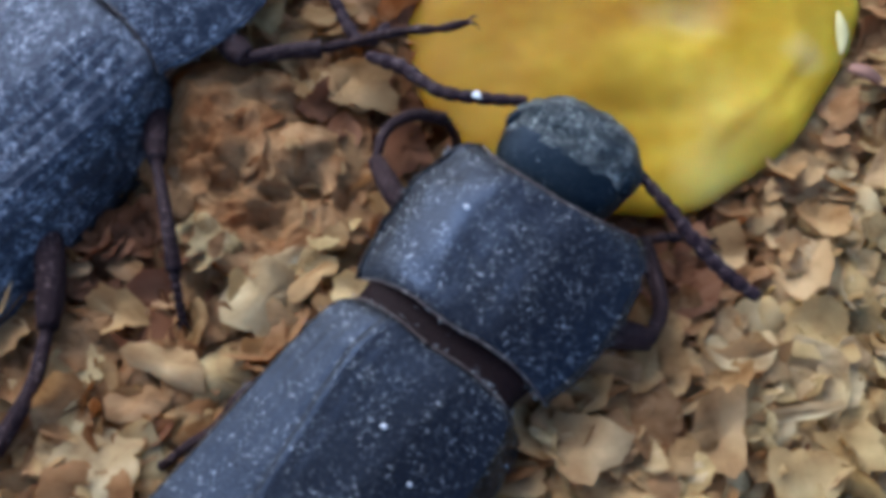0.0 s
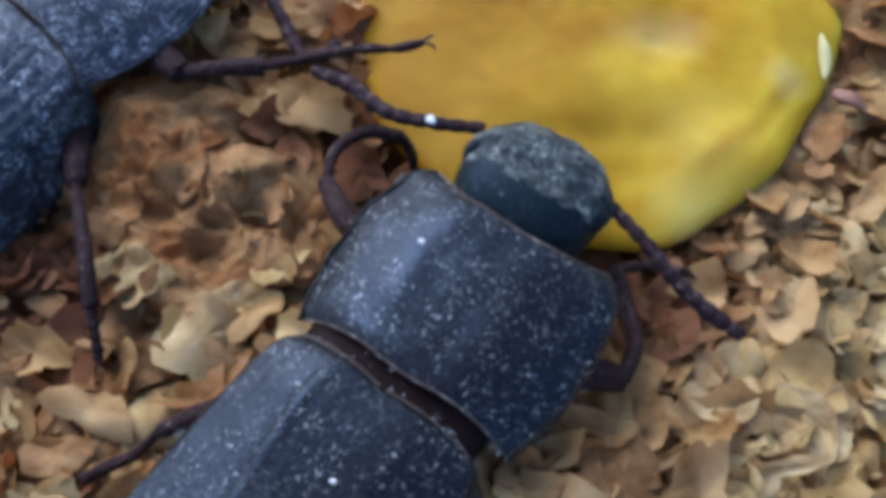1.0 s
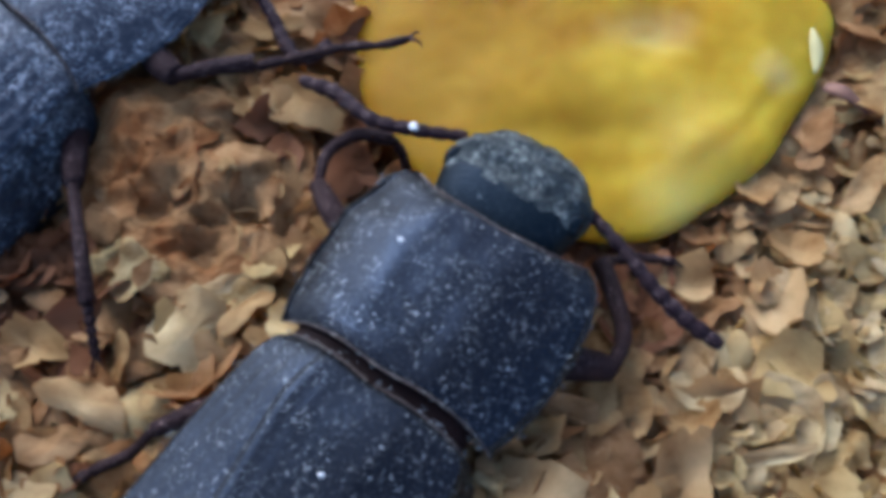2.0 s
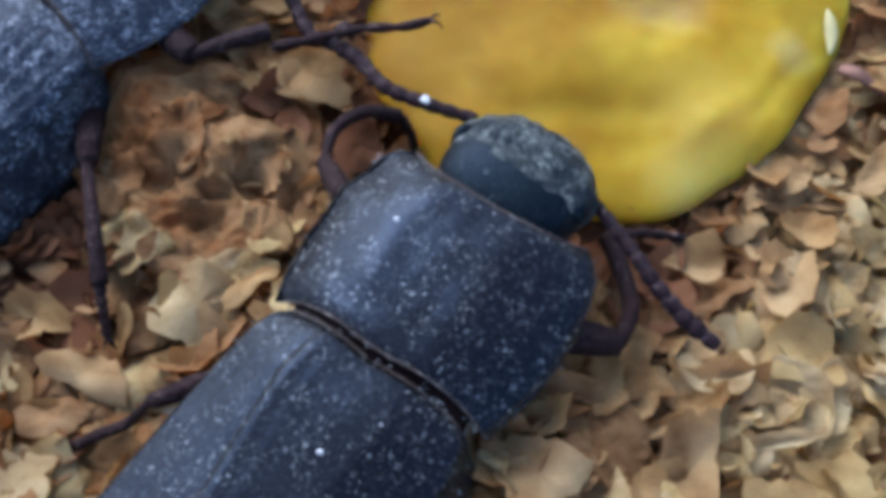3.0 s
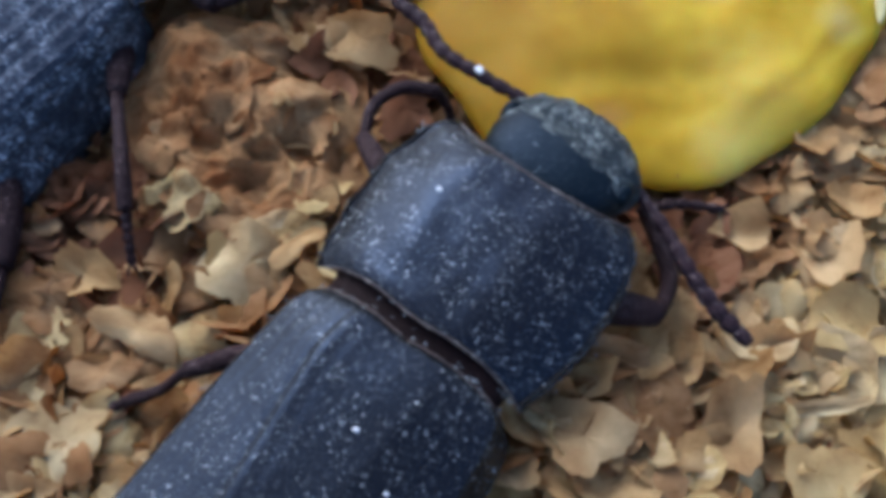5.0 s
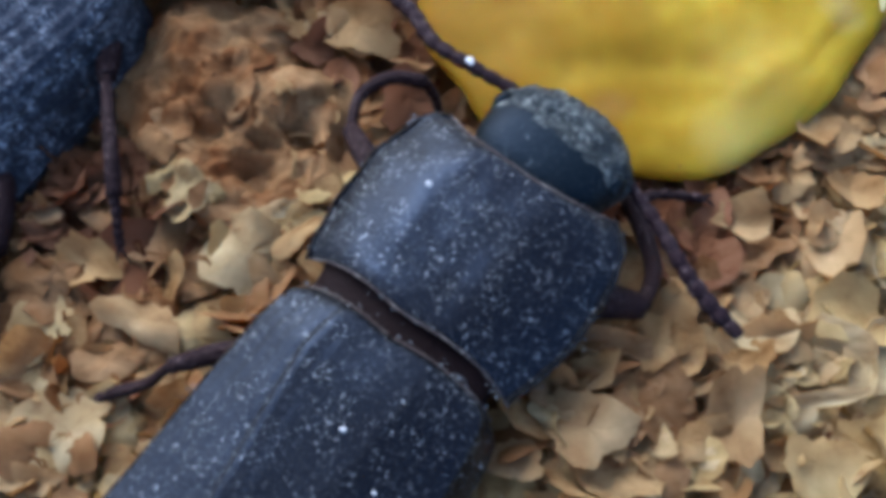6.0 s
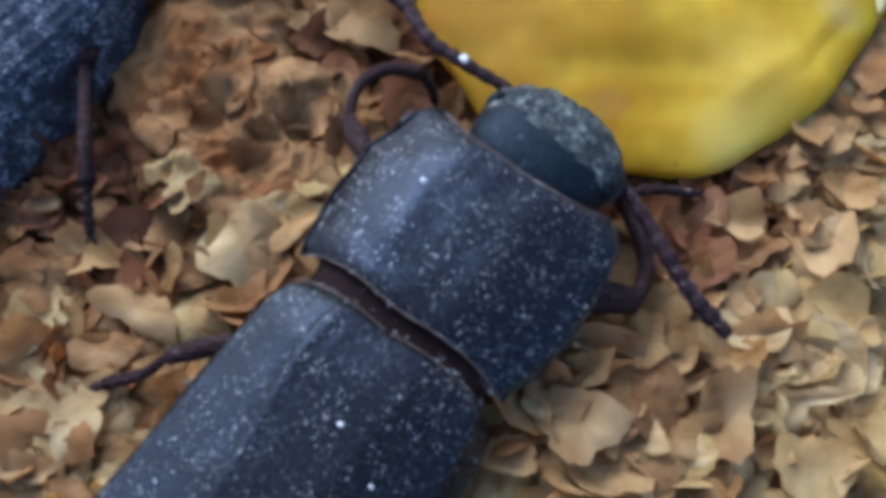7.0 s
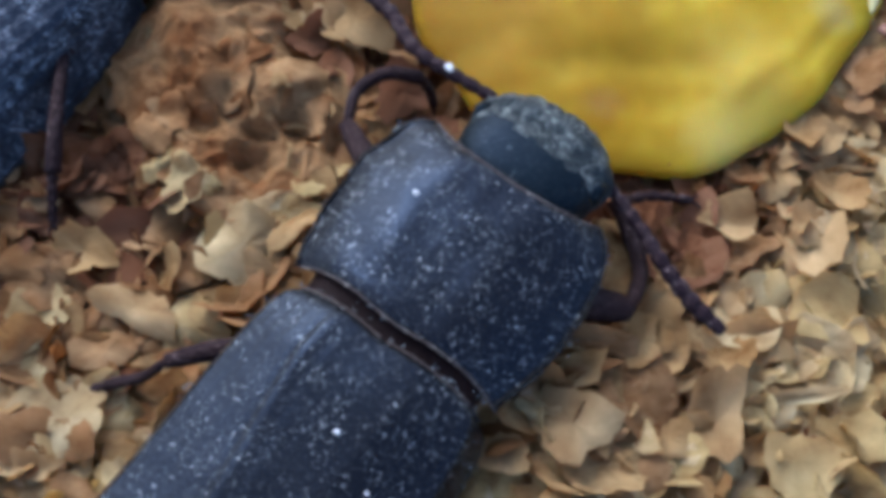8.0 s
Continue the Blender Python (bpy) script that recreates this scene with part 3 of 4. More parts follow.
def clump_height(x, y):
    z = 0.2 + 0.8 * sum(h * math.exp(-((x - u) ** 2 + (y - v) ** 2) / w**2) for u, v, w, h in CLUMP_LOBES)
    z += 0.35 * noise.noise(Vector((x * 0.9, y * 0.9, 5))) + 0.4 * (0.3 - abs(noise.noise(Vector((x * 0.75, y * 0.75, 11)))))
    z += 0.35 * (0.25 - abs(noise.noise(Vector((x * 1.7, y * 1.7, 3))))) + 0.06 * noise.noise(Vector((x * 5, y * 5, 5)))
    x, y = x + 0.35 * noise.noise(Vector((x * 1.3, y * 1.3, 21))), y + 0.35 * noise.noise(Vector((x * 1.3, y * 1.3, 33)))
    return z - sum(0.9 * d * math.exp(-((0.55 * (x - u) ** 2 + (y - v) ** 2 + 0.5 * (x - u) * (y - v)) / w**2) ** 1.5) for u, v, w, d in CLUMP_PITS)


def clump_shape():
    """A damp lump of bran between the beetles: soft bulges, hollows and a few holes."""
    nu, nv, verts = 110, 220, []
    for i in range(nu):
        for j in range(nv):
            a, q = 2 * math.pi * j / nv, i / (nu - 1)
            R = 3.9 + 0.4 * math.cos(2 * a + 1) + 0.3 * math.sin(3 * a) + 0.35 * noise.noise(Vector((3 * math.cos(a), 3 * math.sin(a), 0)))
            r = R * min(q / 0.92, 1)
            x, y = r * math.cos(a), r * math.sin(a) * 1.08
            x, y = x + 0.22 * noise.noise(Vector((x * 1.7, y * 1.7, 1))), y + 0.22 * noise.noise(Vector((x * 1.7, y * 1.7, 9)))
            z = clump_height(x, y)
            z = z * (1 - max(q / 0.92 - 0.8, 0) * 2) if q < 0.92 else -0.2 - 26 * (q - 0.92)
            verts.append((x, y, z))
    return np.array(verts), grid_faces(nu, nv, closed=True, flip=True)


def husk(points, radius, label):
    ob = new("bran_husk", mesh_of("bran_husk", *tube(points, radius, 16, 8, 0.6), HUSK))
    return tagged(ob, label, "husk")


husk([(14.3, 6.2, 0.8), (14.8, 5.8, 1.0), (15.5, 5.2, 0.8), (16.2, 4.9, 0.6)], lambda s: 0.20 + 0.08 * math.sin(7 * s), "dark brown splinter of husk beside the fruit")
husk([(6.1, -6.6, 0.9), (7.0, -6.1, 1.2), (7.9, -6.2, 1.0), (8.6, -6.9, 0.7)], lambda s: 0.10, "thin pinkish curl of husk on the bran")
clump = new("bran_clump", mesh_of("bran_clump", *clump_shape(), CLUMP))
clump.location = (-6.8 * MM, 3.0 * MM, 0.7 * MM)
crumpled = np.random.default_rng(21)
for _ in range(30):                           # sodden flakes cling to the lump and follow its bulges
    a, r = crumpled.uniform(0, 2 * math.pi), 3.6 * math.sqrt(crumpled.uniform())
    x, y, size = r * math.cos(a), r * math.sin(a), crumpled.uniform(1.0, 2.4)
    v, f = flake(crumpled, size, crumpled.uniform(0.6, 1.0), 6, 32)
    a = crumpled.uniform(0, 2 * math.pi)
    v = v @ np.array(((math.cos(a), -math.sin(a), 0), (math.sin(a), math.cos(a), 0), (0, 0, 0.45))).T + (x, y, 0)
    lift = crumpled.uniform(0.03, 0.10)
    v[:, 2] += [clump_height(p, q) * (1 - max(math.hypot(p, q) / 3.9 - 0.8, 0) * 2) + lift for p, q, _ in v]
    reddish = math.exp(-((x + 1.0) ** 2 + (y - 0.6) ** 2) / 1.5) + math.exp(-((x - 0.8) ** 2 + (y + 2.2) ** 2) / 1.0) + math.exp(-((x - 2.3) ** 2 + (y - 1.6) ** 2) / 1.5)
    choice = crumpled.uniform() + 0.45 * reddish
    if all(math.hypot(x - u, y - w) > 0.25 * size + 0.6 * radius for u, w, radius, _ in CLUMP_PITS):
        part("bran_flake", (v, f), BRAN[0] if math.hypot(x + 0.9, y + 2.6) < 1.3 else BRAN[1] if choice < 0.3 else CLUMP if choice < 0.85 else BRAN[2] if choice < 1.1 else BRAN[3], clump, (x, y, 1.0))
tagged(clump, "damp orange-brown clump of bran with small holes", "bran clump")


# ---- beetles ----
def across(a, flat, top):
    """Cross-section of a wing case or shield: nearly level to the shoulder line, then a straight slope."""
    k = top * (a / flat) ** 2
    if a < flat:
        return 1 - k
    return (1 - top) - (1.08 - top) * ((a - flat) / (1 - flat)) ** 1.12


def soften(f, a, w=0.06):
    return (f(max(a - w, 0)) + f(a) * 2 + f(min(a + w, 1))) / 4


def pronotum_shape():
    ys = [0, 0.3, 0.8, 1.5, 2.4, 3.2, 4.0, 4.5, 4.85, 5.1]
    ws = [3.42, 3.50, 3.68, 3.84, 3.92, 3.88, 3.70, 3.48, 3.22, 2.86]
    nu, nv, top, low = 26, 41, [], []
    prof = lambda a: 1 - 0.03 * (a / 0.36) ** 2 if a < 0.36 else 0.97 - 0.88 * (a - 0.36) / 0.64 - 0.40 * ((a - 0.36) / 0.64) ** 3
    for i in range(nu):
        v = i / (nu - 1)
        for j in range(nv):
            s = -1 + 2 * j / (nv - 1)
            y = v * 5.1
            w = float(np.interp(y, ys, ws)) + 0.07 * noise.noise(Vector((1.4 * y, 4.0 * (s > 0), 6.0)))
            x = s * w
            yy = v * (5.00 + 0.62 * abs(s) ** 2.6) - (1 - v) * (0.09 * math.cos(s * 5.2) * (1 - abs(s)) - 0.05 + 0.25 * abs(s) ** 8)
            hump = 1.12 * (0.88 + 0.12 * math.sin(math.pi * min(v * 1.15 + 0.12, 1))) * (1 - 0.24 * max(v - 0.80, 0) / 0.20)
            z = hump * soften(prof, abs(s), 0.03) + 0.04 * max(0, 1 - abs(abs(s) - 1) / 0.05)
            z += 0.07 * noise.noise(Vector((x * 0.8, y * 0.8, 1.0))) + 0.03 * noise.noise(Vector((x * 2.4, y * 2.4, 5.0)))
            if i in (0, nu - 1):
                z -= 0.10
            top.append((x, yy, z))
            low.append((x * 0.97, yy * 0.98 + 0.05, -0.12 - 1.9 * (1 - abs(s) ** 2.4) * (0.75 + 0.25 * math.sin(math.pi * v))))
    faces = grid_faces(nu, nv, flip=True) + grid_faces(nu, nv, start=nu * nv)
    m = nu * nv
    edge = [j for j in range(nv)] + [i * nv + nv - 1 for i in range(1, nu)] + [(nu - 1) * nv + j for j in range(nv - 2, -1, -1)] + [i * nv for i in range(nu - 2, 0, -1)]
    c, rim = len(edge), [top[k] for k in edge] + [low[k] for k in edge]
    faces += [(2 * m + k, 2 * m + (k + 1) % c, 2 * m + c + (k + 1) % c, 2 * m + c + k) for k in range(c)]
    return np.array(top + low + rim), faces


ELY_Y = [0.0, 0.25, 0.7, 1.5, 3.0, 6.0, 10.0, 14.0, 16.5, 18.0, 18.6]
ELY_W = [3.10, 3.45, 3.62, 3.76, 3.86, 3.95, 4.15, 3.70, 2.60, 1.25, 0.05]


def elytron_height(a, back, ridged, worn=1.0):
    """A level disc out to a ridge, a straight flank, and a steep rolled edge."""
    ridge = max(0.37 - 0.035 * max(back - 1.5, 0), 0.2)
    top = 1.12 * (0.66 + 0.34 * min(back / 1.3, 1) ** 0.6) * (1 - 0.55 * max(back - 11, 0) ** 2 / 58)
    prof = lambda q: across(q, ridge, 0.02)
    groove = ridged * math.cos(a * 2 * math.pi * 9) * (0.2 if a < 0.45 else 1.0)
    lines = 0.0 if worn < 0.5 else -0.05 * math.exp(-((a - ridge - 0.075) / 0.022) ** 2) + 0.035 * math.exp(-((a - ridge) / 0.07) ** 2) + 0.012 * math.exp(-((a - ridge + 0.16) / 0.05) ** 2)
    edge = 1.1 * (max(a - 0.86, 0) / 0.14) ** 1.6
    return top * soften(prof, a, 0.022) + (groove + lines) * min(back / 1.0, 1) - edge - 0.08 * math.exp(-back / 0.12)


def elytron_shape(sign, ridged, flank=0.0):
    """One wing case; with a flank, its side drops steeply past the ridge and widens to the back."""
    nu, nv, top, low = 64, 90, [], []
    for i in range(nu):
        back = 18.6 * (i / (nu - 1)) ** 1.35
        w = float(np.interp(back, ELY_Y, ELY_W))
        for j in range(nv):
            a, q = j / (nv - 1), 0.0
            if flank:
                q = max(a - 0.64, 0) / 0.36
                a = min(a / 0.64, 1) * 0.90
            x = 0.004 + a * w * (1.05 if flank else 1) + q ** 0.8 * (0.25 + flank * min(back, 9.0)) * min(1, (18.6 - back) / 3)
            y = -back - 0.10 * a**8 * math.exp(-back / 0.6) + 0.10 * math.sin(a * 3.1) * math.exp(-back / 0.5)
            z = elytron_height(a, back, ridged, 1.0 if sign < 0 else 0.0) + 0.03 * noise.noise(Vector((sign * x * 0.9, y * 0.9, 3.0)))
            z -= q ** 1.15 * 2.3 - 0.035 * math.sin(q * 2 * math.pi * 5) * (1 if flank else 0)
            top.append((sign * x, y, z))
            low.append((sign * x * 0.96, y * 0.985 - 0.05, min(z - 0.2, 0.7 - 2.4 * a - 2.0 * q)))
    faces = grid_faces(nu, nv, flip=sign < 0) + grid_faces(nu, nv, start=nu * nv, flip=sign > 0)
    m = nu * nv
    edge = [j for j in range(nv)] + [i * nv + nv - 1 for i in range(1, nu)] + [(nu - 1) * nv + j for j in range(nv - 2, -1, -1)] + [i * nv for i in range(nu - 2, 0, -1)]
    c, rim = len(edge), [top[k] for k in edge] + [low[k] for k in edge]
    faces += [(2 * m + k, 2 * m + (k + 1) % c, 2 * m + c + (k + 1) % c, 2 * m + c + k)[::-1 if sign < 0 else 1] for k in range(c)]
    return np.array(top + low + rim), [f[::-1] for f in faces]


def head_shape():
    nu, nv, verts, slots = 60, 80, [], []
    for i in range(nu):
        th = math.pi * i / (nu - 1)
        y = 0.45 - 2.05 * math.cos(th)
        for j in range(nv):
            ph = 2 * math.pi * j / nv
            c, s = math.cos(ph), math.sin(ph)
            w = 2.18 * math.sin(th) ** 0.62
            x = w * math.copysign(abs(c) ** 0.85, c)
            z = 1.30 * math.sin(th) ** 0.7 * math.copysign(abs(s) ** 0.9, s)
            shelf = math.exp(-((y - 1.15) / 0.55) ** 2) * max(0, abs(c) - 0.55)
            x *= 1 + 0.22 * shelf
            z -= 0.10 * max(y - 0.4, 0) ** 2
            if z > -0.4:
                z -= 0.20 * math.exp(-((y - 0.75) / 0.22) ** 2) * (1 - 0.4 * abs(c))
                if y > 0.45:
                    z += 0.16 * noise.noise(Vector((x * 1.9, y * 1.9, 4.0))) + 0.14 * noise.noise(Vector((x * 4.5, y * 4.5, 8.0)))
            verts.append((x, y, z))
    faces = grid_faces(nu, nv, closed=True)
    v = np.array(verts)
    slots = [1 if v[list(f), 1].mean() > 0.26 + 0.40 * noise.noise(Vector((2.2 * v[f[0], 0], 2.2 * v[f[0], 1], 1.0))) else 0 for f in faces]
    return v, faces, slots


def beads(points, count, radius, waist=0.74, n=None, flat=1.0):
    """A jointed limb: count beads along the path, each swelling towards its far end."""
    def r(s):
        u = (s * count) % 1.0 if s < 1 else 0.999
        return radius(s) * (waist + (1 - waist) * math.sin(math.pi * min(max(u, 0.0), 1.0)) ** 0.6)
    return tube(points, r, n or count * 7 + 1, 9, flat)


def antenna(parent, path, at):
    return part("antenna", beads(path, 11, lambda s: 0.20 + 0.09 * s - (0.09 * max(s - 0.85, 0) / 0.15)), LIMB, parent, at, "purplish-brown beaded antenna")


def leg(parent, femur, tibia, tarsus, stout=1.0):
    """A leg: the thigh, with the shin and the jointed foot under it. Paths in the beetle's millimetres."""
    hip, knee, heel = np.array(femur[0]), np.array(tibia[0]), np.array(tarsus[0])
    thigh = part("leg", tube(femur, lambda s: stout * (0.30 + 0.22 * math.sin(math.pi * (0.15 + 0.75 * s))), 18), SHANK, parent, tuple(hip), "purplish-brown dusty leg")
    shin = tube([np.array(p) - hip for p in tibia], lambda s: stout * (0.22 + 0.10 * s), 22)
    part("tibia", shin, SHANK, thigh, tuple(knee - hip))
    foot = [np.array(p) - hip for p in tarsus]
    shape = beads(foot, 5, lambda s: 0.19 - 0.03 * s, 0.6)
    way = foot[-1] - foot[-2]
    way /= np.linalg.norm(way)
    side = np.cross(way, (0, 0, 1.0))
    claws = [tube([foot[-1] - way * 0.05, foot[-1] + way * 0.25 + k * side * 0.18, foot[-1] + way * 0.35 + k * side * 0.25 - np.array((0, 0, 0.25))], lambda s: 0.07 * (1 - 0.8 * s), 8, 6) for k in (-1, 1)]
    part("tarsus", joined(shape, *claws), SHANK, thigh, tuple(heel - hip))
    return thigh


def crumb(parent, at, size, seed):
    part("crumb", blob(at, (size, size * 0.75, size * 0.5), seed, 0.5), CRUMB, parent, at, "white crumb of flour")


def edge_dust(parent, points, at, seed):
    """Grains of flour caught along an edge."""
    rng, grains = np.random.default_rng(seed), []
    for p in points:
        for _ in range(3):
            size = float(np.clip(rng.lognormal(math.log(0.014), 0.45), 0.007, 0.032))
            spot = np.array(p) + rng.normal(0, 0.10, 3) * (1, 1, 0.2)
            grains.append(blob(spot, (size * rng.uniform(0.8, 1.8), size, size * 0.6), int(rng.integers(99)), 0.4, 5, 7))
    part("flour_dust", joined(*grains), DUST, parent, at, "pale grains of flour along the edge")


PRO_SHAPE, HEAD_SHAPE = pronotum_shape(), head_shape()
H = 4.0  # height of the body's side edge over the bran


def beetle(label, antenna_left, antenna_right, ridged, shell):
    root = tagged(new("darkling_beetle"), label, "beetle", "beetles on the bran")
    root.empty_display_size = 0.002
    wings = []
    flank = 0.0 if shell is SHELL else 0.15
    for shape in (elytron_shape(-1, ridged, flank), elytron_shape(1, ridged, flank)):
        v, f = shape
        wings.append(part("elytron", (v + np.array((0, 0.5, H)), f), shell, root, (0, 0, H), "dull black dusty wing case"))
        wings[-1].rotation_euler = (radians(4), 0, 0)
    part("abdomen", tube([(0, -0.3, H - 0.9), (0, -6, H - 1.1), (0, -12, H - 1.1), (0, -17.4, H - 0.9)], lambda s: 3.5 * (1 - abs(2 * s - 1) ** 4) ** 0.5 + 0.15, 24, 20, 0.36), SMOOTH, root, (0, -8, H - 1.1))
    part("waist", tube([(0, -0.8, H - 0.3), (0, 0.6, H - 0.25), (0, 2.2, H - 0.3)], lambda s: 2.9 + 0.1 * math.sin(9 * s), 12, 24, 0.30), WAIST, root, (0, 0.6, H), "reddish-brown joint between shield and wing cases")
    v, f = PRO_SHAPE
    pronotum = part("pronotum", (v, f), SHIELD if shell is SHELL else shell, root, (0, 0, 0), "dull black dusty neck shield")
    rng = np.random.default_rng(int(1000 * ridged))
    rear = [tuple(v[int(j)]) for j in rng.integers(3, 39, 16)] + [tuple(v[int(i) * 41 + k]) for k in (0, 40) for i in rng.integers(1, 25, 7)]
    edge_dust(pronotum, rear, (0, 2, 0.5), 3)
    part("rim", tube([tuple(v[25 * 41 + j]) for j in range(1, 41, 3)], lambda s: 0.045, 60, 6), RIM, pronotum, (0, 5, 0.4), "thin dusty brown front rim")
    part("rim", tube([tuple(v[j] + np.array((0, -0.02, 0.05))) for j in range(1, 41, 3)], lambda s: 0.03, 60, 6), RIM, pronotum, (0, 0, 0.4), "thin dusty brown rear rim")
    for wing, sign in zip(wings, (-1, 1)):
        v = elytron_shape(sign, ridged, flank)[0] + np.array((0, 0.5, 0))
        front = [tuple(v[int(j)]) for j in rng.integers(2, 88, 14)] + [tuple(v[int(i) * 90 + int(k)]) for i, k in zip(rng.integers(1, 40, 10), rng.integers(80, 90, 10))]
        edge_dust(wing, front, (sign, -2, 0.5), 5 + sign)
        part("rim", tube([tuple(v[j] + np.array((0, 0.02, 0.02))) for j in range(3, 90, 7)], lambda s: 0.035, 60, 6), RIM, wing, (sign, 0.4, 0.4), "thin dusty brown front rim")
    v, f, slots = HEAD_SHAPE
    head = part("head", (v, f), [SMOOTH, ROUGH], root, (0, 0, 0), "black head with a rough dusty front", slots)
    feelers = [antenna(head, antenna_left, antenna_left[0]), antenna(head, antenna_right, antenna_right[0])]
    for k in (-1, 1):
        part("eye", blob((k * 2.02, 0.62, 0.25), (0.28, 0.42, 0.5), 3, 0.05), SMOOTH, head, (k * 2.02, 0.62, 0.25), "small black compound eye")
    return root, wings, pronotum, head, feelers


feeding = beetle("dull black darkling beetle dusted with flour, feeding at the fruit",
                 [(-2.2, 1.55, -0.1), (-3.6, 0.78, 0.0), (-4.8, 0.36, -0.1), (-6.6, 0.50, -0.4), (-7.9, 0.33, -0.7)],
                 [(2.0, 1.35, -0.1), (3.5, 0.92, -0.3), (4.75, 0.45, -0.5), (5.8, 0.24, -0.8), (7.1, 0.18, -1.1)], 0.004, SHELL)
passing = beetle("dull black darkling beetle with ridged wing cases walking past the fruit",
                 [(-2.2, 1.55, -0.1), (-3.4, 2.2, 0.2), (-4.6, 3.3, 0.1), (-5.4, 5.0, -0.3), (-5.8, 6.6, -0.7)],
                 [(2.1, 1.45, -0.1), (3.4, 1.6, -0.6), (4.98, 1.28, -1.0), (5.83, 0.98, -1.05), (6.53, 0.87, -1.05), (6.88, 1.32, -1.0), (6.88, 2.0, -0.9)], 0.022, DUSTY)
crumb(feeding[1][1], (0.57, -2.06, elytron_height(0.15, 2.3, 0) + 0.03), 0.068, 1)
crumb(feeding[1][1], (2.02, -2.82, elytron_height(0.52, 3.1, 0) + 0.03), 0.07, 2)
crumb(feeding[2], (-1.60, 3.15, 0.98), 0.085, 3)
crumb(feeding[4][0], (-1.40, -0.77, 0.31), 0.15, 4)

# legs of the feeding beetle: front, middle, hind
f_legs = [
    leg(feeding[0], [(-2.6, 4.1, 2.9), (-4.2, 4.6, 3.0), (-5.5, 5.3, 2.6)], [(-5.5, 5.3, 2.6), (-5.95, 6.4, 2.6), (-5.6, 7.5, 2.5), (-4.8, 8.1, 2.2)], [(-4.8, 8.1, 2.2), (-4.5, 8.2, 1.4), (-4.4, 8.2, 0.6)], 0.75),
    leg(feeding[0], [(2.3, 4.2, 2.9), (3.4, 4.9, 3.0), (4.6, 5.7, 2.6)], [(4.6, 5.7, 2.6), (4.35, 6.8, 2.3), (3.3, 8.0, 2.0), (2.5, 8.7, 1.8)], [(2.5, 8.7, 1.8), (3.1, 9.6, 1.4), (4.2, 10.5, 0.9)]),
    leg(feeding[0], [(-2.6, -1.0, 2.4), (-3.9, -1.9, 2.5), (-5.0, -3.1, 2.4)], [(-5.0, -3.1, 2.4), (-5.6, -3.75, 1.4), (-6.4, -4.4, 0.8)], [(-6.4, -4.4, 0.8), (-7.1, -5.0, 0.2), (-7.7, -5.3, -0.5)], 0.62),
    leg(feeding[0], [(2.6, -1.0, 2.6), (3.6, -2.4, 2.6), (4.4, -4.0, 2.2)], [(4.4, -4.0, 2.2), (5.2, -5.6, 1.6), (5.8, -7.2, 1.0)], [(5.8, -7.2, 1.0), (6.2, -8.4, 0.8), (6.4, -9.6, 0.8)]),
    leg(feeding[0], [(-2.4, -7.0, 2.2), (-3.5, -8.4, 2.0), (-4.3, -10.0, 1.6)], [(-4.3, -10.0, 1.6), (-5.2, -12.0, 1.3), (-5.7, -14.2, 1.0)], [(-5.7, -14.2, 1.0), (-6.0, -15.6, 0.8), (-6.2, -17.0, 0.8)]),
    leg(feeding[0], [(2.4, -6.0, 2.4), (4.0, -7.2, 2.4), (5.2, -8.6, 1.8)], [(5.2, -8.6, 1.8), (6.4, -10.6, 1.4), (7.0, -13.0, 1.0)], [(7.0, -13.0, 1.0), (7.4, -14.4, 0.8), (7.6, -15.8, 0.8)]),
]
p_legs = [
    leg(passing[0], [(-2.6, 4.4, 2.9), (-4.4, 5.3, 3.1), (-6.0, 6.4, 2.6)], [(-6.0, 6.4, 2.6), (-6.4, 8.4, 2.0), (-6.0, 10.0, 1.2)], [(-6.0, 10.0, 1.2), (-5.6, 11.2, 0.9), (-5.0, 12.4, 0.8)]),
    leg(passing[0], [(1.6, 2.6, 2.6), (2.5, 2.4, 2.9), (3.3, 2.4, 3.0)], [(3.3, 2.4, 3.0), (4.1, 3.5, 3.1), (4.81, 4.42, 3.0)], [(4.81, 4.42, 3.0), (5.8, 5.38, 3.5), (7.16, 6.47, 4.3), (8.1, 7.2, 4.6), (8.5, 7.8, 4.7)]),
    leg(passing[0], [(-2.6, -1.0, 2.6), (-4.2, -1.2, 2.9), (-5.6, -2.4, 2.6)], [(-5.6, -2.4, 2.6), (-6.4, -4.0, 2.0), (-7.2, -5.6, 1.0)], [(-7.2, -5.6, 1.0), (-7.6, -6.8, 0.9), (-8.0, -8.0, 0.8)]),
    leg(passing[0], [(2.0, -0.8, 1.3), (2.3, -1.0, 1.8), (4.14, -2.28, 2.45)], [(4.14, -2.28, 2.45), (6.29, -3.53, 2.45), (7.46, -4.34, 1.95)], [(7.46, -4.34, 1.95), (8.05, -4.77, 1.55), (8.52, -5.13, 1.05)], 0.85),
    leg(passing[0], [(-2.4, -6.0, 2.4), (-4.0, -6.7, 2.4), (-5.2, -7.6, 1.8)], [(-5.2, -7.6, 1.8), (-6.4, -9.6, 1.4), (-7.0, -12.0, 1.0)], [(-7.0, -12.0, 1.0), (-7.4, -13.4, 0.8), (-7.6, -14.8, 0.8)]),
    leg(passing[0], [(2.4, -6.0, 1.4), (4.4, -7.2, 1.4), (5.8, -8.4, 1.3)], [(5.8, -8.4, 1.3), (7.0, -9.8, 1.3), (7.8, -12.0, 1.0)], [(7.8, -12.0, 1.0), (8.2, -13.4, 0.8), (8.4, -14.8, 0.8)]),
]


